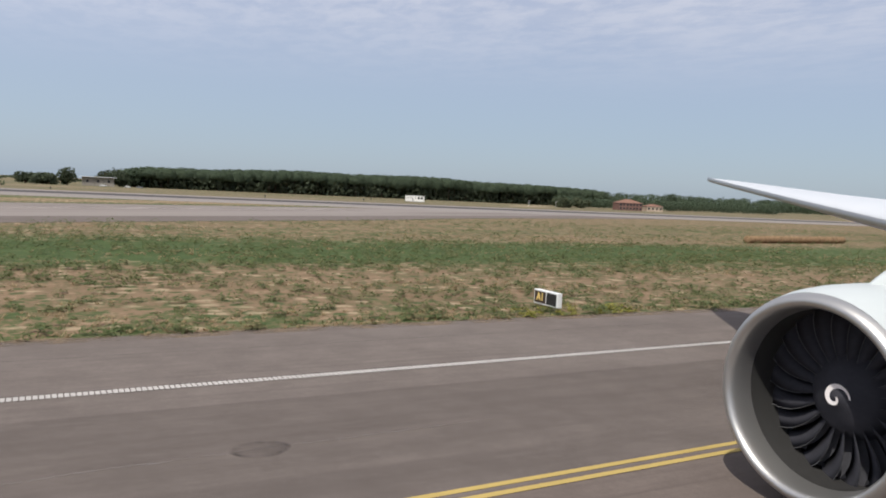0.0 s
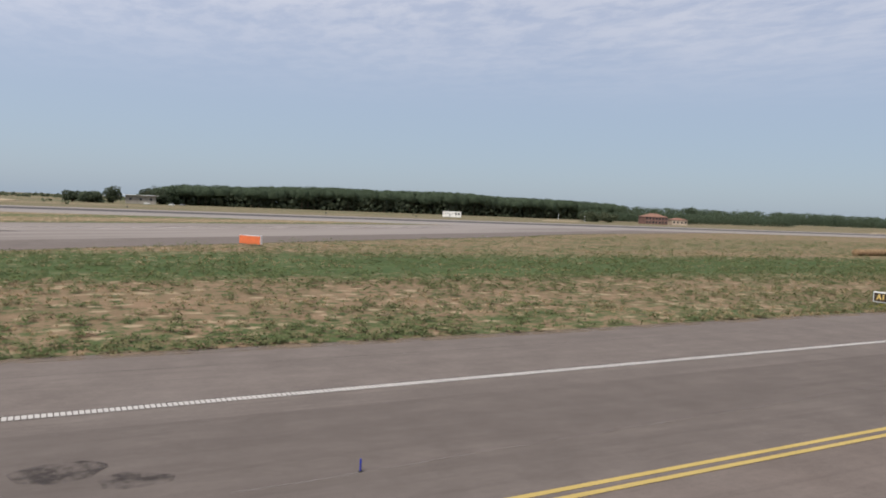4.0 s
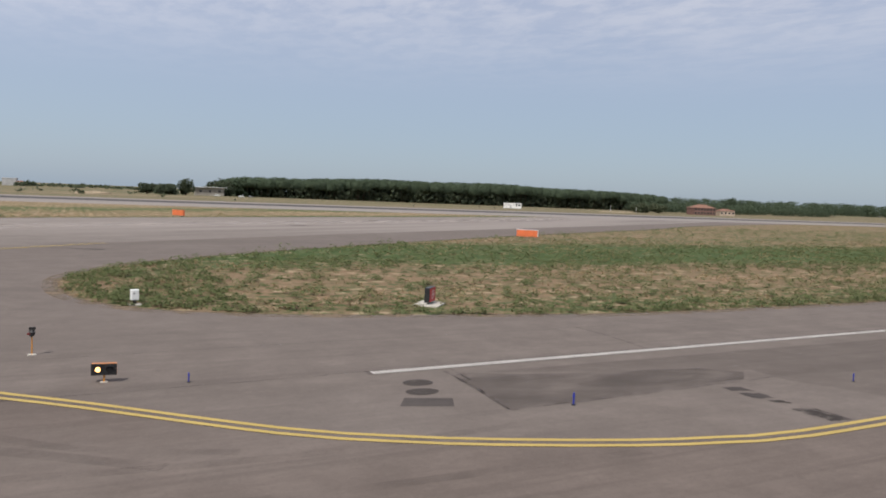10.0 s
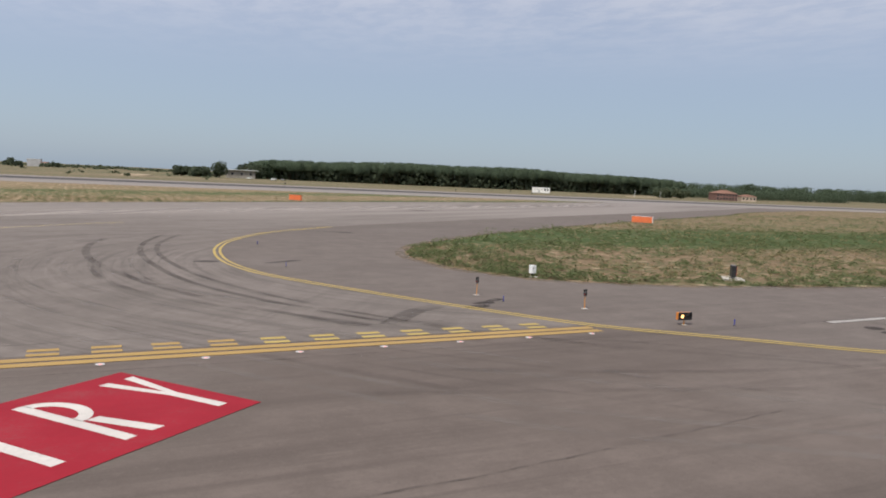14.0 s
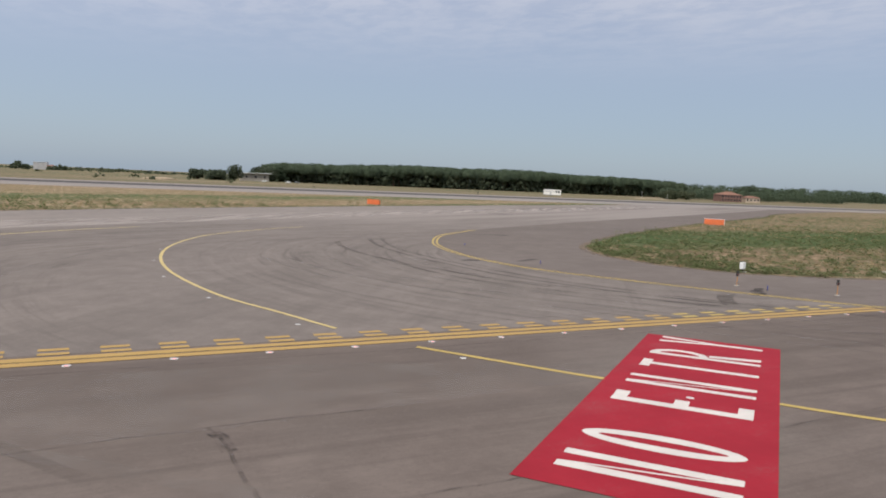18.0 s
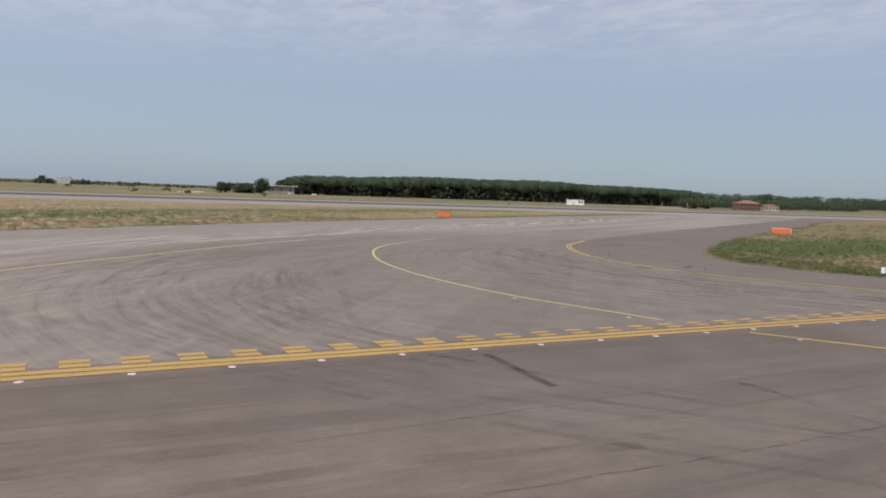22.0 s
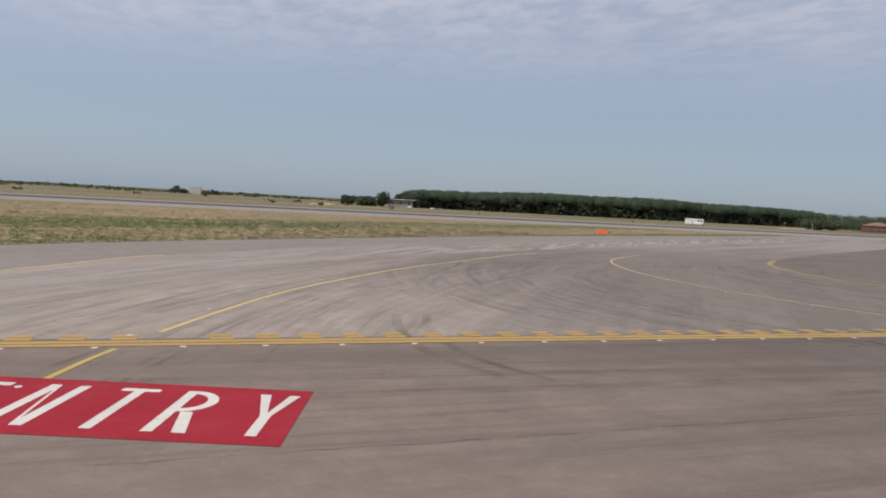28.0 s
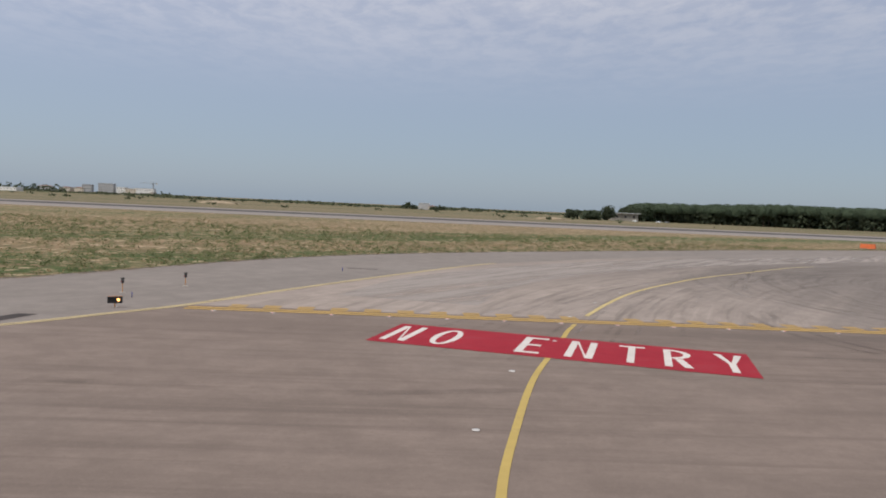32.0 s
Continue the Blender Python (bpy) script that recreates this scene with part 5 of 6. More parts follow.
# the pine wood, seen across the runway: many umbrella pines in one mass
def dome(data, rnd, cx, cy, cz, rx, rz, n, size):
    """Needle clumps lying on the shell of an umbrella-shaped crown."""
    vs, fs = data
    for _ in range(n):
        a, t = rnd.uniform(0, 6.2832), rnd.random()
        up = 1.4 * t - 0.4
        rr = math.sqrt(max(0.0, 1 - up * up))
        nx, ny, nz = math.cos(a) * rr, math.sin(a) * rr, up
        k = rnd.uniform(0.92, 1.02)
        o = Vector((cx + nx * rx * k, cy + ny * rx * k, cz + nz * rz * k))
        nr = Vector((nx / rx + rnd.gauss(0, 0.026), ny / rx + rnd.gauss(0, 0.026), nz / rz + rnd.gauss(0, 0.026))).normalized()
        u = nr.orthogonal().normalized()
        w = nr.cross(u)
        b = rnd.uniform(0, 6.28)
        u, w = u * math.cos(b) + w * math.sin(b), w * math.cos(b) - u * math.sin(b)
        q = size * rnd.uniform(0.6, 1.3)
        i = len(vs)
        vs += [o - u * q - w * q * 0.7, o + u * q * 0.9 - w * q * 0.5, o + u * q + w * q * 0.75, o - u * q * 0.8 + w * q * 0.6]
        fs.append((i, i + 1, i + 2, i + 3))


vs, fs = [], []
tv, tf = [], []
rp = random.Random(21)
for row in range(6):
    y_row = 626 + row * 10
    x = 166 + row * 3
    while x < 660:
        hgt = 15.0 + (x - 168) * 0.0075 + 3.6 * max(0.0, math.sin((x - 190) / 420 * math.pi)) + 0.7 * math.sin(x * 0.045) + rp.uniform(-1.2, 1.0) + min(2.0, row * 0.55)
        if x < 186:
            hgt -= 2.0
        w = rp.uniform(9.0, 14)
        yy = y_row + rp.uniform(-4, 4)
        deep = rp.uniform(0.26, 0.36) * hgt
        dome((vs, fs), rp, x, yy, hgt - deep, w * 0.62, deep, 620 if row < 2 else 260, w * 0.056)
        for _ in range(3):
            dome((vs, fs), rp, x + rp.uniform(-0.35, 0.35) * w, yy - rp.uniform(0, 0.3) * w, hgt - deep * rp.uniform(0.9, 1.3), w * 0.28, deep * 0.75, 90, w * 0.05)
        if row < 2:
            i = len(tv)
            lean = rp.uniform(-0.6, 0.6)
            for zz, r in ((GZ, 0.30), (hgt * 0.75, 0.2)):
                for k in range(5):
                    a = k * 1.2566
                    tv.append((x + math.cos(a) * r + lean * zz / hgt, yy + math.sin(a) * r, zz))
            for k in range(5):
                tf.append((i + k, i + (k + 1) % 5, i + 5 + (k + 1) % 5, i + 5 + k))
        x += rp.uniform(5.2, 7.8)
# the lower, ragged wood farther along
for x in [600 + 2.1 * k for k in range(560)]:
    far = 0 if x < 760 else min(1.0, (x - 760) / 300)
    hgt = rp.uniform(15.5, 18.8) * (1.0 + 0.16 * far)
    w = rp.uniform(9, 15)
    yy = 640 + rp.uniform(-10, 34) + (x - 600) * 0.10
    x += rp.uniform(-3, 3)
    dome((vs, fs), rp, x, yy, hgt * 0.45, w * 0.6, hgt * 0.55, 150, w * 0.05)
    dome((vs, fs), rp, x + rp.uniform(-3, 3), yy - 4, hgt * 0.3, w * 0.45, hgt * 0.38, 60, w * 0.05)
# trees round and behind the villa
for k in range(100):
    x = 505 + 3.6 * k + rp.uniform(-2, 2)
    yy = 492 + rp.uniform(0, 16) + max(0, x - 560) * 0.22
    hgt = rp.uniform(8.2, 11.4) * (1 + max(0, x - 560) / 900)
    w = rp.uniform(8, 12)
    dome((vs, fs), rp, x, yy, hgt * 0.45, w * 0.6, hgt * 0.55, 190, w * 0.045)
    dome((vs, fs), rp, x + rp.uniform(-3, 3), yy - 3, hgt * 0.25, w * 0.5, hgt * 0.4, 90, w * 0.045)
wood = thing("pine_wood", (0, 0, 0), "dense dark green umbrella pine wood along the airfield edge", "wood", kind="stuff")
o = new("canopy", from_lists("canopy", vs, fs, PINE)); o.parent = wood; o["kind"] = "stuff"
o = new("trunks", from_lists("trunks", tv, tf, BARK)); o.parent = wood; o["kind"] = "stuff"
# dark undergrowth that closes the wood behind its front rows
vs, fs = [], []
for k in range(24000):
    x = rp.uniform(168, 680)
    cards((vs, fs), [(x, rp.uniform(620, 684), rp.uniform(0.03, 1.0) * (12.5 if k % 3 else 9.5))], 1.3, rp, 1.0)
o = new("undergrowth", from_lists("undergrowth", vs, fs, PINE_SHADE)); o.parent = wood; o["kind"] = "stuff"

# low scrub and tree lines on the far horizon
vs, fs = [], []
for k in range(1500):
    x = rp.uniform(-1900, 420)
    if x < -420 or rp.random() < 0.6:
        y = rp.uniform(1250, 1500)
    else:
        y = rp.uniform(950, 1300)
    hgt = rp.uniform(1.2, 3.8) * (1.3 if x < -300 else 1.0) * (0.55 + 0.45 * math.sin(x * 0.021))
    cards((vs, fs), [(x + rp.uniform(-9, 9), y, rp.uniform(0.2, 1) * hgt) for _ in range(5)], 2.6, rp, 0.25)
for k in range(26):
    x, y = rp.uniform(-500, 120), rp.uniform(420, 900)
    cards((vs, fs), [(x + rp.uniform(-3, 3), y, rp.uniform(0.2, 1.6)) for _ in range(10)], 0.9, rp, 0.6)
scrub = tagged(new("far_scrub", from_lists("far_scrub", vs, fs, FAR_LEAF)), "low hazy scrub and hedges on the flat horizon", "scrub", kind="stuff")
vs, fs = [], []
for x0, x1, y, hgt, n in ((-46, -26, 960, 8.5, 120), (-8, 12, 960, 6.5, 110), (-800, -650, 1320, 15, 500), (-560, -520, 1500, 9, 80)):
    for k in range(n):
        x = rp.uniform(x0, x1)
        cards((vs, fs), [(x, y + rp.uniform(-6, 6), rp.uniform(0.1, 1) * hgt * (0.75 + 0.25 * math.sin(x * 0.3)))], 1.8, rp, 0.5)
tagged(new("far_grove", from_lists("far_grove", vs, fs, PINE_SHADE)), "dark distant groves round low buildings", "grove", kind="stuff")


def house(name, x, y, turn, w, d, h, wall_mat, roof_mat, label, cols, rows, pitch=0.0, roof_over=0.5, group=""):
    ob = thing(name, (x, y, GZ - 0.05), label, "building", group, turn)
    wall = part("wall", boxed((0, 0, h / 2), (w, d, h), 0.05), wall_mat, ob)
    if pitch:
        bm = bmesh.new()
        o = roof_over
        a = [bm.verts.new(p) for p in ((-w / 2 - o, -d / 2 - o, h), (w / 2 + o, -d / 2 - o, h), (w / 2 + o, d / 2 + o, h), (-w / 2 - o, d / 2 + o, h))]
        r = min(w, d) / 2
        b = [bm.verts.new(p) for p in ((-w / 2 + r, 0, h + pitch), (w / 2 - r, 0, h + pitch))]
        for f in ((a[0], a[1], b[1], b[0]), (a[1], a[2], b[1]), (a[2], a[3], b[0], b[1]), (a[3], a[0], b[0]), (a[3], a[2], a[1], a[0])):
            bm.faces.new(f)
        part("roof", bm, roof_mat, ob)
    else:
        part("roof", boxed((0, 0, h + 0.15), (w + roof_over, d + roof_over, 0.35), 0.05), roof_mat, ob)
    n = cols
    for i in range(n):
        for j in range(rows):
            xx = -w / 2 + w * (i + 0.5) / n
            zz = h * (j + 0.55) / rows
            part("window", boxed((xx, -d / 2 - 0.03, zz), (min(1.6, w / n * 0.55), 0.10, min(1.7, h / rows * 0.5))), GLASS_DARK, ob)
    return ob


# white cabin row beyond the runway
cab = thing("white_cabin", (344.3, 448, GZ - 0.05), "long low white cabin with dark windows beside the runway", "building", "", -30)
part("wall", boxed((0, 0, 2.2), (13.2, 4.0, 3.9), 0.08), WHITE_WALL, cab)
part("plinth", boxed((0, 0, 0.2), (12.9, 3.8, 0.4)), GREY_WALL, cab)
part("roof", boxed((0, 0, 4.22), (13.6, 4.4, 0.16), 0.03), WHITE_METAL, cab)
for k, xx in enumerate((-4.7, -2.8, 0.5, 2.9, 5.0)):
    part("window", boxed((xx, -2.01, 2.6), (1.0 if k < 3 else 1.3, 0.1, 0.9 if k < 3 else 1.5)), GREY_WALL if k < 3 else GLASS_DARK, cab)
part("door", boxed((-1.4, -2.02, 1.6), (1.1, 0.1, 2.3)), GREY_WALL, cab)

# red-brick villa with a tiled hip roof and its stone annex
house("brick_villa", 544, 456, -18, 20, 14, 6.2, BRICK_RED, ROOF_TILE, "red brick villa with terracotta hip roof", 7, 2, 3.0)
house("stone_annex", 565, 449, -18, 14, 10, 4.4, STONE_WALL, ROOF_TILE, "pale stone annex with small red roof beside a villa", 4, 1, 1.8)
# low building with a white flat roof behind the round tree
lowb = house("low_hangar", 150, 602, -4, 22, 14, 6.6, DIM_WALL, WHITE_METAL, "low dull brown building with a white overhanging flat roof", 3, 1, 0, 4.0)
# far buildings
house("tower_block", -15.5, 995, -5, 15, 12, 8.6, GREY_WALL, WHITE_WALL, "small pale block between dark trees on the horizon", 0, 0)
house("far_house", -4, 990, -5, 10, 9, 5.0, BEIGE_WALL, ROOF_TILE, "small beige house on the horizon", 2, 1, 1.2)
TOWN = ((-648, 26, 17, GREY_WALL, 6, 4), (-700, 18, 8.5, BEIGE_WALL, 5, 2), (-728, 20, 8, BEIGE_WALL, 5, 2), (-618, 16, 12, WHITE_WALL, 4, 3), (-598, 18, 10.5, BEIGE_WALL, 4, 2), (-572, 34, 11.5, WHITE_WALL, 8, 2), (-560, 14, 6.5, BEIGE_WALL, 3, 2), (-770, 24, 9, GREY_WALL, 6, 2), (-686, 16, 14, GREY_WALL, 4, 3))
for x, w, h, mt, c, r in TOWN:
    house("town_block", x, 1500, rt.uniform(-20, 10), w * 1.15, 14, h * 1.25, mt, ROOF_TILE if h < 10 else GREY_WALL, "pale multi-storey town building on the far horizon", c, r, 1.5 if h < 10 else 0, 0.4, "far town")
house("long_shed", -690, 1180, -10, 70, 16, 5.5, WHITE_WALL, WHITE_METAL, "long low pale shed on the far horizon", 12, 1)

# tower crane over the far town
cr = thing("tower_crane", (-556, 1500, GZ - 0.05), "thin grey tower crane over the far town", "crane")
bm = bmesh.new()
for sx in (-0.7, 0.7):
    for sy in (-0.7, 0.7):
        rod(bm, (sx, sy, 0), (sx, sy, 26), 0.28, 0.28, 5)
for z in range(0, 26, 2):
    rod(bm, (-0.7, -0.7, z), (0.7, -0.7, z + 2), 0.16, 0.16, 4)
part("mast", bm, GREY_METAL, cr)
bm = bmesh.new()
rod(bm, (-26, 0, 26), (8, 0, 26), 0.4, 0.4, 5)
part("jib", bm, GREY_METAL, cr)
bm = bmesh.new()
rod(bm, (0, 0, 26), (0, 0, 30), 0.3, 0.2, 5)
rod(bm, (0, 0, 30), (-20, 0, 26.3), 0.12, 0.12, 4)
part("apex", bm, GREY_METAL, cr)
part("counterweight", boxed((7, 0, 25), (2.4, 1.6, 2.2)), CONCRETE, cr)


def mound(x, y, rx, ry, h, seed, label):
    bm = bmesh.new()
    bmesh.ops.create_icosphere(bm, subdivisions=3, radius=1.0)
    rnd = random.Random(seed)
    for v in bm.verts:
        k = 1 + 0.25 * noise.noise(v.co * 2.1 + Vector((seed, 0, 0)))
        v.co = Vector((v.co.x * rx * k, v.co.y * ry * k, max(-0.15, v.co.z * h * k)))
    ob = single("sand_mound", bm, SAND, label, "sand heap", "sand heaps", smooth=True)
    ob.location = (x, y, GZ - 0.03)


mound(61, 480, 11, 4, 1.3, 3, "low pale sand heap in dry grass")
mound(-190, 560, 16, 5, 1.8, 4, "low pale sand heap in dry grass")
mound(430, 430, 20, 5, 0.5, 5, "low pale sand heap beyond the runway")
mound(700, 330, 60, 8, 1.2, 6, "long pale sand heap beyond the runway")


def parked_car(x, y, turn, mat, label):
    ob = thing("parked_car", (x, y, GZ - 0.05), label, "car", "cars by the low building", turn)
    bm = bmesh.new()
    prof = [(-2.1, 0.3), (-2.15, 0.75), (-1.95, 0.95), (-1.2, 1.0), (-0.75, 1.42), (0.75, 1.45), (1.4, 0.98), (2.0, 0.9), (2.12, 0.6), (2.1, 0.3)]
    a = [bm.verts.new((p, -0.85, z)) for p, z in prof]
    b = [bm.verts.new((p, 0.85, z)) for p, z in prof]
    bm.faces.new(list(reversed(a)))
    bm.faces.new(b)
    for i in range(len(prof)):
        j = (i + 1) % len(prof)
        bm.faces.new((a[i], a[j], b[j], b[i]))
    part("body", bm, mat, ob)
    for sx in (-1.3, 1.35):
        for sy in (-0.8, 0.8):
            bm = bmesh.new()
            rod(bm, (sx, sy - 0.1, 0.32), (sx, sy + 0.1, 0.32), 0.32, 0.32, 14)
            part("wheel", bm, BLACK_PANEL, ob)
    part("window", boxed((0, -0.86, 1.2), (1.5, 0.03, 0.3)), GLASS_DARK, ob)
    return ob


parked_car(167.5, 560, 5, WHITE_METAL, "white van-like car parked in front of the wood")
parked_car(152, 575, 15, WHITE_METAL, "white car parked by the low building")
parked_car(176, 566, 0, GREY_METAL, "grey car parked in front of the wood")

# runway edge lights and small markers on the far side
def far_marker(x, y, h, mat, label):
    ob = thing("runway_marker", (x, y, GZ), label, "runway marker", "runway markers")
    bm = bmesh.new()
    rod(bm, (0, 0, 0), (0, 0, h), 0.10, 0.08, 8)
    part("post", bm, mat, ob)
    part("head", boxed((0, 0, h + 0.2), (0.6, 0.3, 0.5), 0.05), mat, ob)


for x, y, h in ((210, 330, 1.2), (262, 335, 1.2), (300, 420, 0.9), (120, 340, 0.8)):
    far_marker(x, y, h, DARK_METAL, "small dark marker beyond the runway")
for x, y, h in ((470, 455, 4.0), (455, 470, 4.5)):
    far_marker(x, y, h, WHITE_METAL, "thin white post before the wood")

# ---- weeds and dry tufts on the verges ----


def inside(poly, x, y):
    c = False
    j = len(poly) - 1
    for i in range(len(poly)):
        xi, yi = poly[i]
        xj, yj = poly[j]
        if (yi > y) != (yj > y) and x < (xj - xi) * (y - yi) / (yj - yi) + xi:
            c = not c
        j = i
    return c


def tufts(name, poly, zone, count, mat, label, seed, hgt, wid, pick=None, blades=13):
    """Clumps of thin leaves, scattered where the noise gathers them."""
    rs = np.random.RandomState(seed)
    rnd = random.Random(seed)
    xs, ys = [], []
    tries = 0
    while len(xs) < count and tries < count * 20:
        tries += 1
        x = rnd.uniform(zone[0], zone[1])
        y = zone[2] + (zone[3] - zone[2]) * rnd.random() ** 1.5
        n = noise.noise(Vector((x * 0.05, y * 0.16, seed))) + 0.6 * noise.noise(Vector((x * 0.28, y * 0.32, seed + 9)))
        if n < rnd.uniform(-0.05, 0.55) or not inside(poly, x, y):
            continue
        if pick and not pick(x, y):
            continue
        xs.append(x)
        ys.append(y)
    n = len(xs)
    if not n:
        return
    px, py = np.repeat(np.array(xs), blades), np.repeat(np.array(ys), blades)
    m = n * blades
    size = np.repeat(rs.uniform(0.5, 1.4, n), blades)
    a = rs.uniform(0, 2 * np.pi, m)
    lean = rs.uniform(0.15, 0.9, m) * size * wid
    h = rs.uniform(0.55, 1.1, m) * size * hgt
    w = rs.uniform(0.03, 0.07, m) * size * wid * 1.3
    bx, by = px + np.cos(a) * lean * 0.25, py + np.sin(a) * lean * 0.25
    tx, ty = px + np.cos(a) * lean, py + np.sin(a) * lean
    sx, sy = -np.sin(a) * w, np.cos(a) * w
    co = np.empty((m, 4, 3))
    co[:, 0] = np.stack([bx - sx, by - sy, np.full(m, -0.0075)], 1)
    co[:, 1] = np.stack([bx + sx, by + sy, np.full(m, -0.0075)], 1)
    co[:, 2] = np.stack([tx + sx * 0.7, ty + sy * 0.7, h + 0.01], 1)
    co[:, 3] = np.stack([tx - sx * 0.7, ty - sy * 0.7, h * 0.9 + 0.01], 1)
    me = bpy.data.meshes.new(name)
    me.vertices.add(m * 4)
    me.vertices.foreach_set("co", co.ravel())
    me.loops.add(m * 4)
    me.loops.foreach_set("vertex_index", np.arange(m * 4))
    me.polygons.add(m)
    me.polygons.foreach_set("loop_start", np.arange(0, m * 4, 4))
    me.materials.append(mat)
    me.update(calc_edges=True)
    tagged(new(name, me), label, "grass", kind="stuff")


verge_pts = [verge[i] for i in range(0, len(verge), 3)]
inf_pts = [infield[i] for i in range(0, len(infield), 3)] + infield[-2:]


def bushes(name, poly, zone, count, mat, label, seed, leaves=34, size=1.0, pick=0.0):
    """Low rounded weed clumps, each of many small leaves that face the sky."""
    rnd = random.Random(seed)
    rs = np.random.RandomState(seed)
    at = []
    tries = 0
    while len(at) < count and tries < count * 25:
        tries += 1
        x = rnd.uniform(zone[0], zone[1])
        y = zone[2] + (zone[3] - zone[2]) * rnd.random() ** 1.4
        n = noise.noise(Vector((x * 0.045, y * 0.12, seed))) + 0.7 * noise.noise(Vector((x * 0.22, y * 0.26, seed + 9)))
        if n < rnd.uniform(-0.85, 0.5) + pick or not inside(poly, x, y):
            continue
        at.append((x, y, (0.16 + 0.5 * rnd.random() ** 1.6) * size))
    at = np.array(at)
    m = len(at) * leaves
    c = np.repeat(at, leaves, 0)
    r = np.sqrt(rs.uniform(0, 1, m)) * rs.uniform(0.7, 1.1, m)
    a = rs.uniform(0, 6.2832, m)
    px, py = c[:, 0] + np.cos(a) * r * c[:, 2], c[:, 1] + np.sin(a) * r * c[:, 2]
    pz = np.sqrt(np.maximum(0.0, 1 - r * r)) * c[:, 2] * 0.72 * rs.uniform(0.35, 1.05, m)
    nr = np.stack([np.cos(a) * r * 0.5 + rs.normal(0, 0.22, m), np.sin(a) * r * 0.5 + rs.normal(0, 0.22, m), np.ones(m)], 1)
    nr /= np.linalg.norm(nr, axis=1)[:, None]
    b = rs.uniform(0, 6.2832, m)
    u = np.stack([np.cos(b), np.sin(b), np.zeros(m)], 1)
    u -= nr * (u * nr).sum(1)[:, None]
    u /= np.linalg.norm(u, axis=1)[:, None]
    w = np.cross(nr, u)
    q = (rs.uniform(0.05, 0.115, m) * np.sqrt(c[:, 2] / 0.4))[:, None]
    o = np.stack([px, py, pz + 0.005], 1)
    co = np.empty((m, 4, 3))
    co[:, 0], co[:, 1], co[:, 2], co[:, 3] = o - u * q, o - w * q * 0.55, o + u * q, o + w * q * 0.55
    co[:, :, 2] = np.maximum(co[:, :, 2], -0.0075)
    me = bpy.data.meshes.new(name)
    me.vertices.add(m * 4)
    me.vertices.foreach_set("co", co.ravel())
    me.loops.add(m * 4)
    me.loops.foreach_set("vertex_index", np.arange(m * 4))
    me.polygons.add(m)
    me.polygons.foreach_set("loop_start", np.arange(0, m * 4, 4))
    me.materials.append(mat)
    me.update(calc_edges=True)
    tagged(new(name, me), label, "weeds", kind="stuff")


bushes("weed_clumps", verge_pts, (47, 210, 8, 62), 4200, WEED, "low rounded green weed clumps in the dry verge", 1)
bushes("weed_clumps", verge_pts, (48.5, 58, 12, 44), 420, WEED, "thick green weeds round the verge tip", 12, 34, 0.9, -0.6)
bushes("weed_clumps", verge_pts, (60, 330, 30, 130), 2600, WEED, "low green weed clumps farther out on the verge", 6, 24, 1.9)
bushes("olive_clumps", verge_pts, (47, 230, 8, 70), 1500, OLIVE, "faded olive weed clumps in the dry verge", 2)
bushes("weed_clumps", inf_pts, (-130, 60, 5, 120), 3200, WEED, "low rounded green weed clumps on the infield", 3, 30, 1.75)
bushes("olive_clumps", inf_pts, (-130, 120, 5, 160), 1700, OLIVE, "faded olive weed clumps on the infield", 4, 26, 1.2)
bushes("flowering_weeds", verge_pts, (143, 151, 8.6, 11.4), 34, FLOWER, "bright yellow-green flowering weeds round the sign", 7, 50, 0.75, -0.6)
tufts("dry_tufts", verge_pts, (47, 230, 8, 80), 4000, DRY, "dry straw-coloured grass tufts in the verge", 2, 0.10, 0.26, None, 14)
tufts("dry_tufts", inf_pts, (-130, 120, 5, 140), 3000, DRY, "dry straw-coloured grass tufts on the infield", 4, 0.11, 0.26, None, 14)
# thick fringe along the pavement edges


def fringe(line, a, b, seed, side):
    poly_line = offset_line(line, side * 0.9)
    pts = poly_line[a:b]
    rs = np.random.RandomState(seed)
    vs, fs = [], []
    for p in pts:
        for _ in range(16):
            x, y = p.x + rs.normal(0, 0.4), p.y + rs.normal(0, 0.4)
            an = rs.uniform(0, 6.28)
            h, w, l = rs.uniform(0.05, 0.2), rs.uniform(0.015, 0.04), rs.uniform(0.04, 0.16)
            c, s = math.cos(an), math.sin(an)
            i = len(vs)
            vs += [(x - s * w, y + c * w, -0.0075), (x + s * w, y - c * w, -0.0075), (x + c * l + s * w * 0.5, y + s * l - c * w * 0.5, h), (x + c * l - s * w * 0.5, y + s * l + c * w * 0.5, h * 0.9)]
            fs.append((i, i + 1, i + 2, i + 3))
    tagged(new("grass_fringe", from_lists("grass_fringe", vs, fs, WEED)), "ragged green grass fringe along the asphalt edge", "grass", kind="stuff")


DUST = make_mark("edge_dust", (0.20, 0.15, 0.105), 0.40, 0.62, 0, (0.5, 0.5, 1), 0.75, 1.1)
for line, off in ((tip_edge, -0.35), (inf_edge, -0.35)):
    for wd, z, o in ((0.9, -0.0076, off), (0.5, -0.0071, off + 0.35)):
        bm = bmesh.new()
        ribbon(bm, line, wd, z, o)
        single("edge_dust", bm, DUST, "strip of dry soil and dust spilling onto the asphalt edge", "soil", kind="structure")
fringe(tip_edge, 60, len(tip_edge) - 280, 1, 1)
fringe(inf_edge, 390, len(inf_edge) - 30, 2, 1)

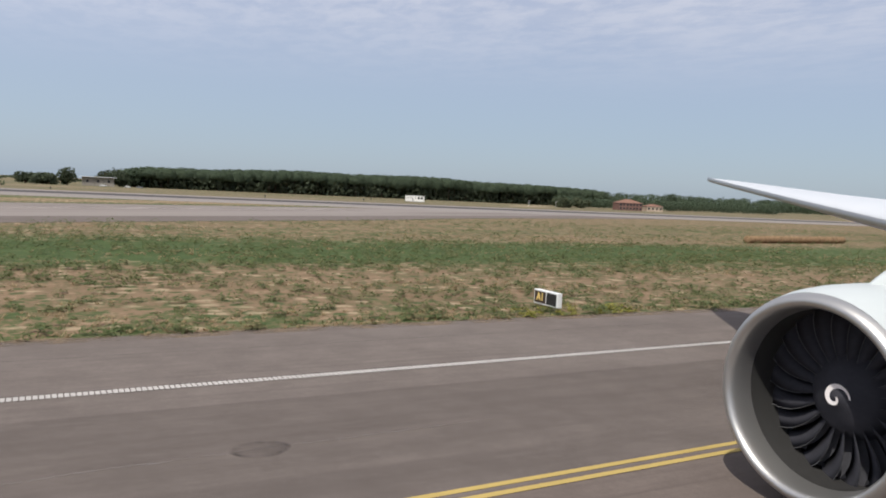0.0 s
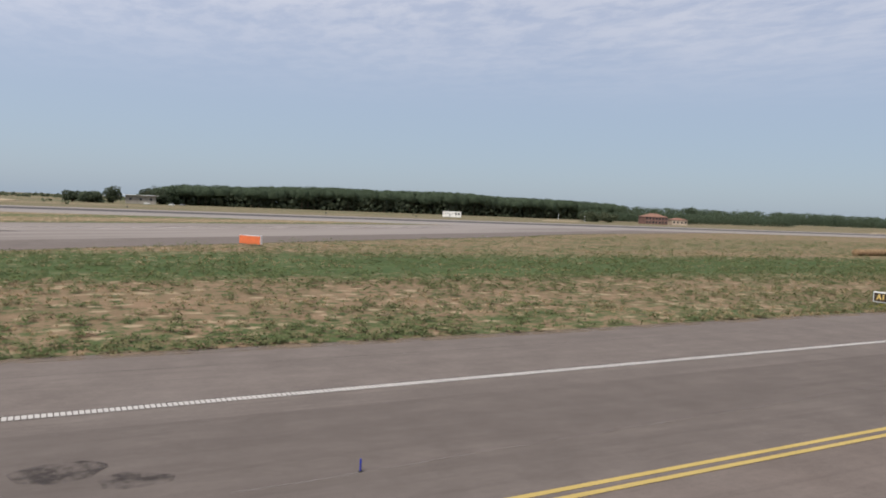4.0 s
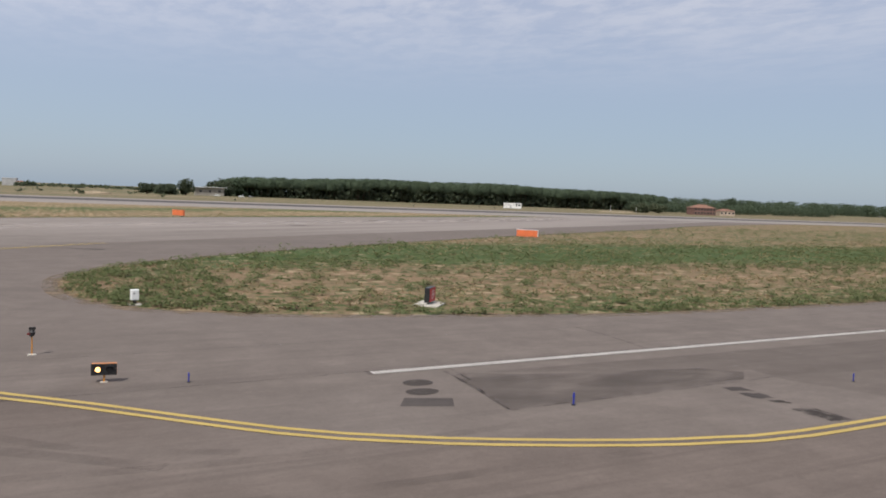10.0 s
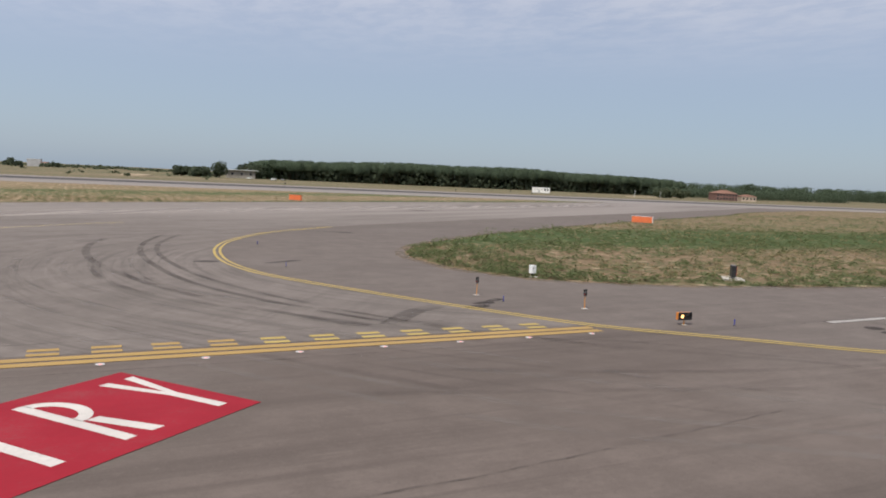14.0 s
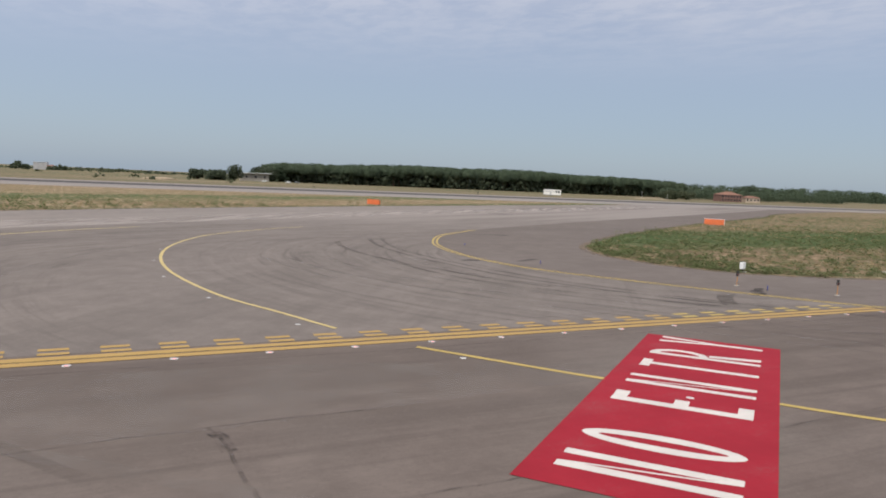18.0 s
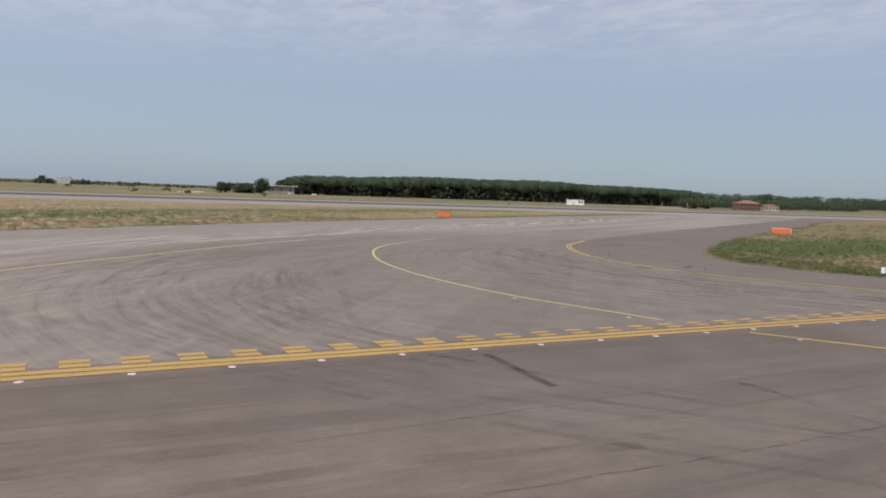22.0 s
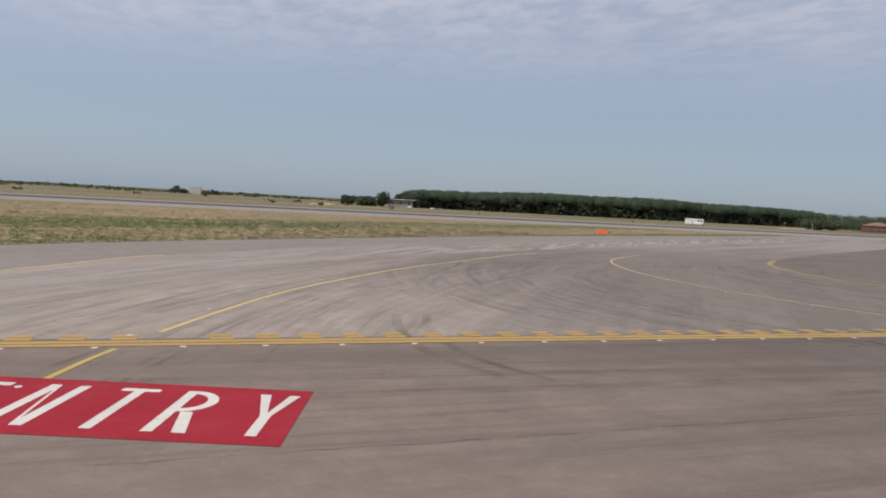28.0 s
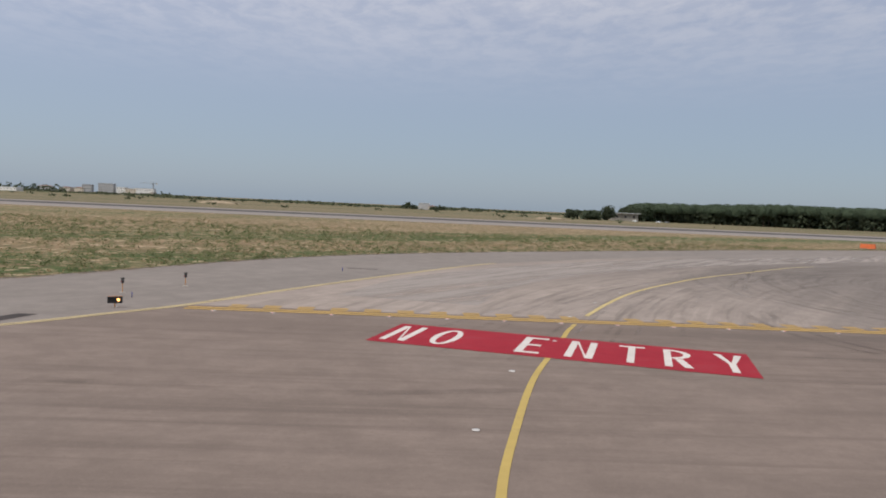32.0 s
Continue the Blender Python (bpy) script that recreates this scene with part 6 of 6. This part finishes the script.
# ---- the airliner's engine and wing, as they stand at the start ----
EX, EY, EZ = 122.96, -20.98, 5.86
eng_at = (EX + 12.6, EY + 9.0, 2.27)
jet = thing("jet_engine", eng_at, "large white turbofan engine with polished inlet lip under a wing", "jet engine")
R = 2.03
bm = bmesh.new()
outer = [(0.20, R + 0.03), (0.55, R + 0.115), (1.1, R + 0.17), (2.0, R + 0.19), (3.2, R + 0.15), (4.4, R - 0.02), (5.4, R - 0.30), (5.42, R - 0.36)]
lathe(bm, outer, 72, "X")
part("cowl", bm, NACELLE_WHITE, jet, "glossy white fan cowl", True)
bm = bmesh.new()
lip = [(0.20, R + 0.028), (0.10, R - 0.01), (0.03, R - 0.07), (0.0, R - 0.13), (0.02, R - 0.19), (0.08, R - 0.235), (0.18, R - 0.265), (0.34, R - 0.285), (0.62, R - 0.295)]
lathe(bm, lip, 72, "X")
part("inlet_lip", bm, INLET_METAL, jet, "polished metal inlet lip", True)
bm = bmesh.new()
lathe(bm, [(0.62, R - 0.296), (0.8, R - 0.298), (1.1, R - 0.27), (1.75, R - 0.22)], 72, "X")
part("inlet_liner", bm, INLET_LINER, jet, "acoustic inlet liner, coloured dark for the shade inside the inlet", True)
# added disc closes the duct; its colour stands in for shade behind the blades
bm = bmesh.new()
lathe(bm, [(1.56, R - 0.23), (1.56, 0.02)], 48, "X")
part("fan_gap_disc", bm, FAN_GAP_SHADE, jet, "flat dark disc standing in for the shaded space behind the fan", True)
bm = bmesh.new()
lathe(bm, [(0.88, 0.001), (0.90, 0.08), (0.98, 0.20), (1.06, 0.36), (1.15, 0.54), (1.25, 0.70), (1.40, 0.84), (1.74, 0.96)], 36, "X")
spin = part("spinner", bm, FAN_BLACK, jet, "black conical spinner", True)
bm = bmesh.new()
prev = None
for k in range(40):
    f = k / 39
    a = radians(-190 + 370 * f)
    r = 0.05 + 0.215 * f
    wdt = 0.02 + 0.045 * math.sin(math.pi * min(1, f * 1.08))
    x_at = 0.868 + 0.46 * r
    cur = [bm.verts.new((x_at - 0.012, math.cos(a) * (r + s * wdt), math.sin(a) * (r + s * wdt))) for s in (-1, 1)]
    if prev:
        bm.faces.new((prev[0], prev[1], cur[1], cur[0]))
    prev = cur
part("spiral", bm, SIGN_WHITE, spin, "white painted spiral")


def blade():
    bm = bmesh.new()
    rows_b = []
    for j in range(9):
        f = j / 8
        r = 0.46 + (R - 0.24 - 0.46) * f
        sweep = radians(-6 * math.sin(f * 2.4) + 9 * f * f)
        ang = sweep
        tw = radians(38 + 26 * f)
        ch = 0.24 + 0.36 * f
        ring = []
        for s, th in ((-0.5, 0.0), (0.0, 0.012), (0.5, 0.0), (0.0, -0.012)):
            x = 1.36 + s * ch * math.cos(tw) + th + 0.05 * f
            t = s * ch * math.sin(tw)
            ring.append(bm.verts.new((x, math.cos(ang) * r - math.sin(ang) * t, math.sin(ang) * r + math.cos(ang) * t)))
        rows_b.append(ring)
    for p, q in zip(rows_b, rows_b[1:]):
        for i in range(4):
            bm.faces.new((p[i], p[(i + 1) % 4], q[(i + 1) % 4], q[i]))
    return bm


BLADE = mesh_of(blade(), "fan_blade", FAN_BLACK, True)
for k in range(22):
    o = new("fan_blade", BLADE)
    o.parent = jet
    o.matrix_basis = Matrix.Rotation(2 * math.pi * k / 22, 4, "X")


def edge_strip():
    bm = bmesh.new()
    prev = None
    for j in range(9):
        f = j / 8
        r = 0.46 + (R - 0.26 - 0.46) * f
        ang = radians(-6 * math.sin(f * 2.4) + 9 * f * f)
        tw = radians(38 + 26 * f)
        ch = 0.24 + 0.36 * f
        cur = []
        for s in (-0.515, -0.49):
            x = 1.36 + s * ch * math.cos(tw) + 0.05 * f - 0.004
            t = s * ch * math.sin(tw)
            cur.append(bm.verts.new((x, math.cos(ang) * r - math.sin(ang) * t, math.sin(ang) * r + math.cos(ang) * t)))
        if prev:
            bm.faces.new((prev[0], prev[1], cur[1], cur[0]))
        prev = cur
    return bm


STRIP = mesh_of(edge_strip(), "leading_edge", TITANIUM)
for k in range(22):
    o = new("leading_edge", STRIP)
    o.parent = jet
    o.matrix_basis = Matrix.Rotation(2 * math.pi * k / 22, 4, "X")
bm = bmesh.new()
lathe(bm, [(5.3, R - 0.9), (6.2, R - 1.0), (7.2, R - 1.25), (8.0, R - 1.5)], 40, "X")
part("core_cowl", bm, GREY_METAL, jet, "grey core exhaust cowl", True)
bm = bmesh.new()
lathe(bm, [(5.42, R - 0.37), (5.3, R - 0.9)], 40, "X")
part("fan_duct", bm, DARK_METAL, jet, "", True)
# pylon
bm = bmesh.new()
prof = [(1.6, R + 0.12, 0.10), (2.4, R + 0.45, 0.30), (4.0, R + 0.95, 0.36), (6.5, R + 1.45, 0.34), (8.5, R + 1.5, 0.15)]
prev = None
for x, z, w in prof:
    ring = [bm.verts.new((x, s * w * k, zz)) for s, k, zz in ((-1, 1.5, R * 0.6), (-1, 1.0, z - 0.15), (-1, 0.4, z), (1, 0.4, z), (1, 1.0, z - 0.15), (1, 1.5, R * 0.6))]
    if prev:
        for i in range(5):
            bm.faces.new((prev[i], prev[i + 1], ring[i + 1], ring[i]))
    prev = ring
part("pylon", bm, NACELLE_WHITE, jet, "white pylon fairing", True)

# wing: lofted aerofoil sections from beside the hull to the raked tip
wing = thing("airliner_wing", (EX, EY, 0), "pale grey swept airliner wing with raked tip", "wing")


def aerofoil(n=14):
    up, lo = [], []
    for i in range(n + 1):
        x = 0.5 - 0.5 * math.cos(math.pi * i / n)
        t = 5 * 0.12 * (0.2969 * math.sqrt(x) - 0.126 * x - 0.3516 * x * x + 0.2843 * x ** 3 - 0.1036 * x ** 4)
        up.append((x, t * 1.1 + 0.01 * x))
        lo.append((x, -t * 0.8))
    return up + lo[-2:0:-1]


sec = aerofoil()
stations = ((3.4, 12.8, 10.5, 4.9, 1.0), (10.4, 17.2, 8.3, 5.62, 0.9), (16.0, 21.0, 6.0, 6.17, 0.8), (22.0, 25.3, 3.9, 6.75, 0.75), (25.6, 27.9, 2.5, 7.10, 0.7), (27.2, 29.15, 1.1, 7.27, 0.65), (27.55, 29.5, 0.35, 7.30, 0.6))
bm = bmesh.new()
prev = None
for y, x, ch, z, th in stations:
    ring = [bm.verts.new((x + p * ch, y, z + q * ch * th)) for p, q in sec]
    if prev:
        n = len(ring)
        for i in range(n):
            bm.faces.new((prev[i], prev[(i + 1) % n], ring[(i + 1) % n], ring[i]))
    prev = ring
bm.faces.new(list(reversed(prev)))
part("skin", bm, WING_GREY, wing, "pale grey painted skin", True)
bm = bmesh.new()
line = [(x, y, z) for y, x, ch, z, th in stations[1:6]]
prev = None
for x, y, z in line:
    cur = [bm.verts.new((x + 0.02, y, z - 0.10)), bm.verts.new((x - 0.03, y, z)), bm.verts.new((x + 0.02, y, z + 0.10))]
    if prev:
        bm.faces.new((prev[0], prev[1], cur[1], cur[0]))
        bm.faces.new((prev[1], prev[2], cur[2], cur[1]))
    prev = cur
part("leading_edge_slat", bm, INLET_METAL, wing, "polished leading edge", True)
for y in (14.5, 19.5):
    bm = bmesh.new()
    f = (y - 9.9) / 12.1
    x0 = 17.1 + f * 8.4
    ch = 8.3 - f * 4.4
    rod(bm, (x0 + ch * 0.55, y, 5.5 + f * 1.1), (x0 + ch * 1.12, y, 5.35 + f * 1.1), 0.28, 0.06, 10)
    part("flap_fairing", bm, WING_GREY, wing, "", True)
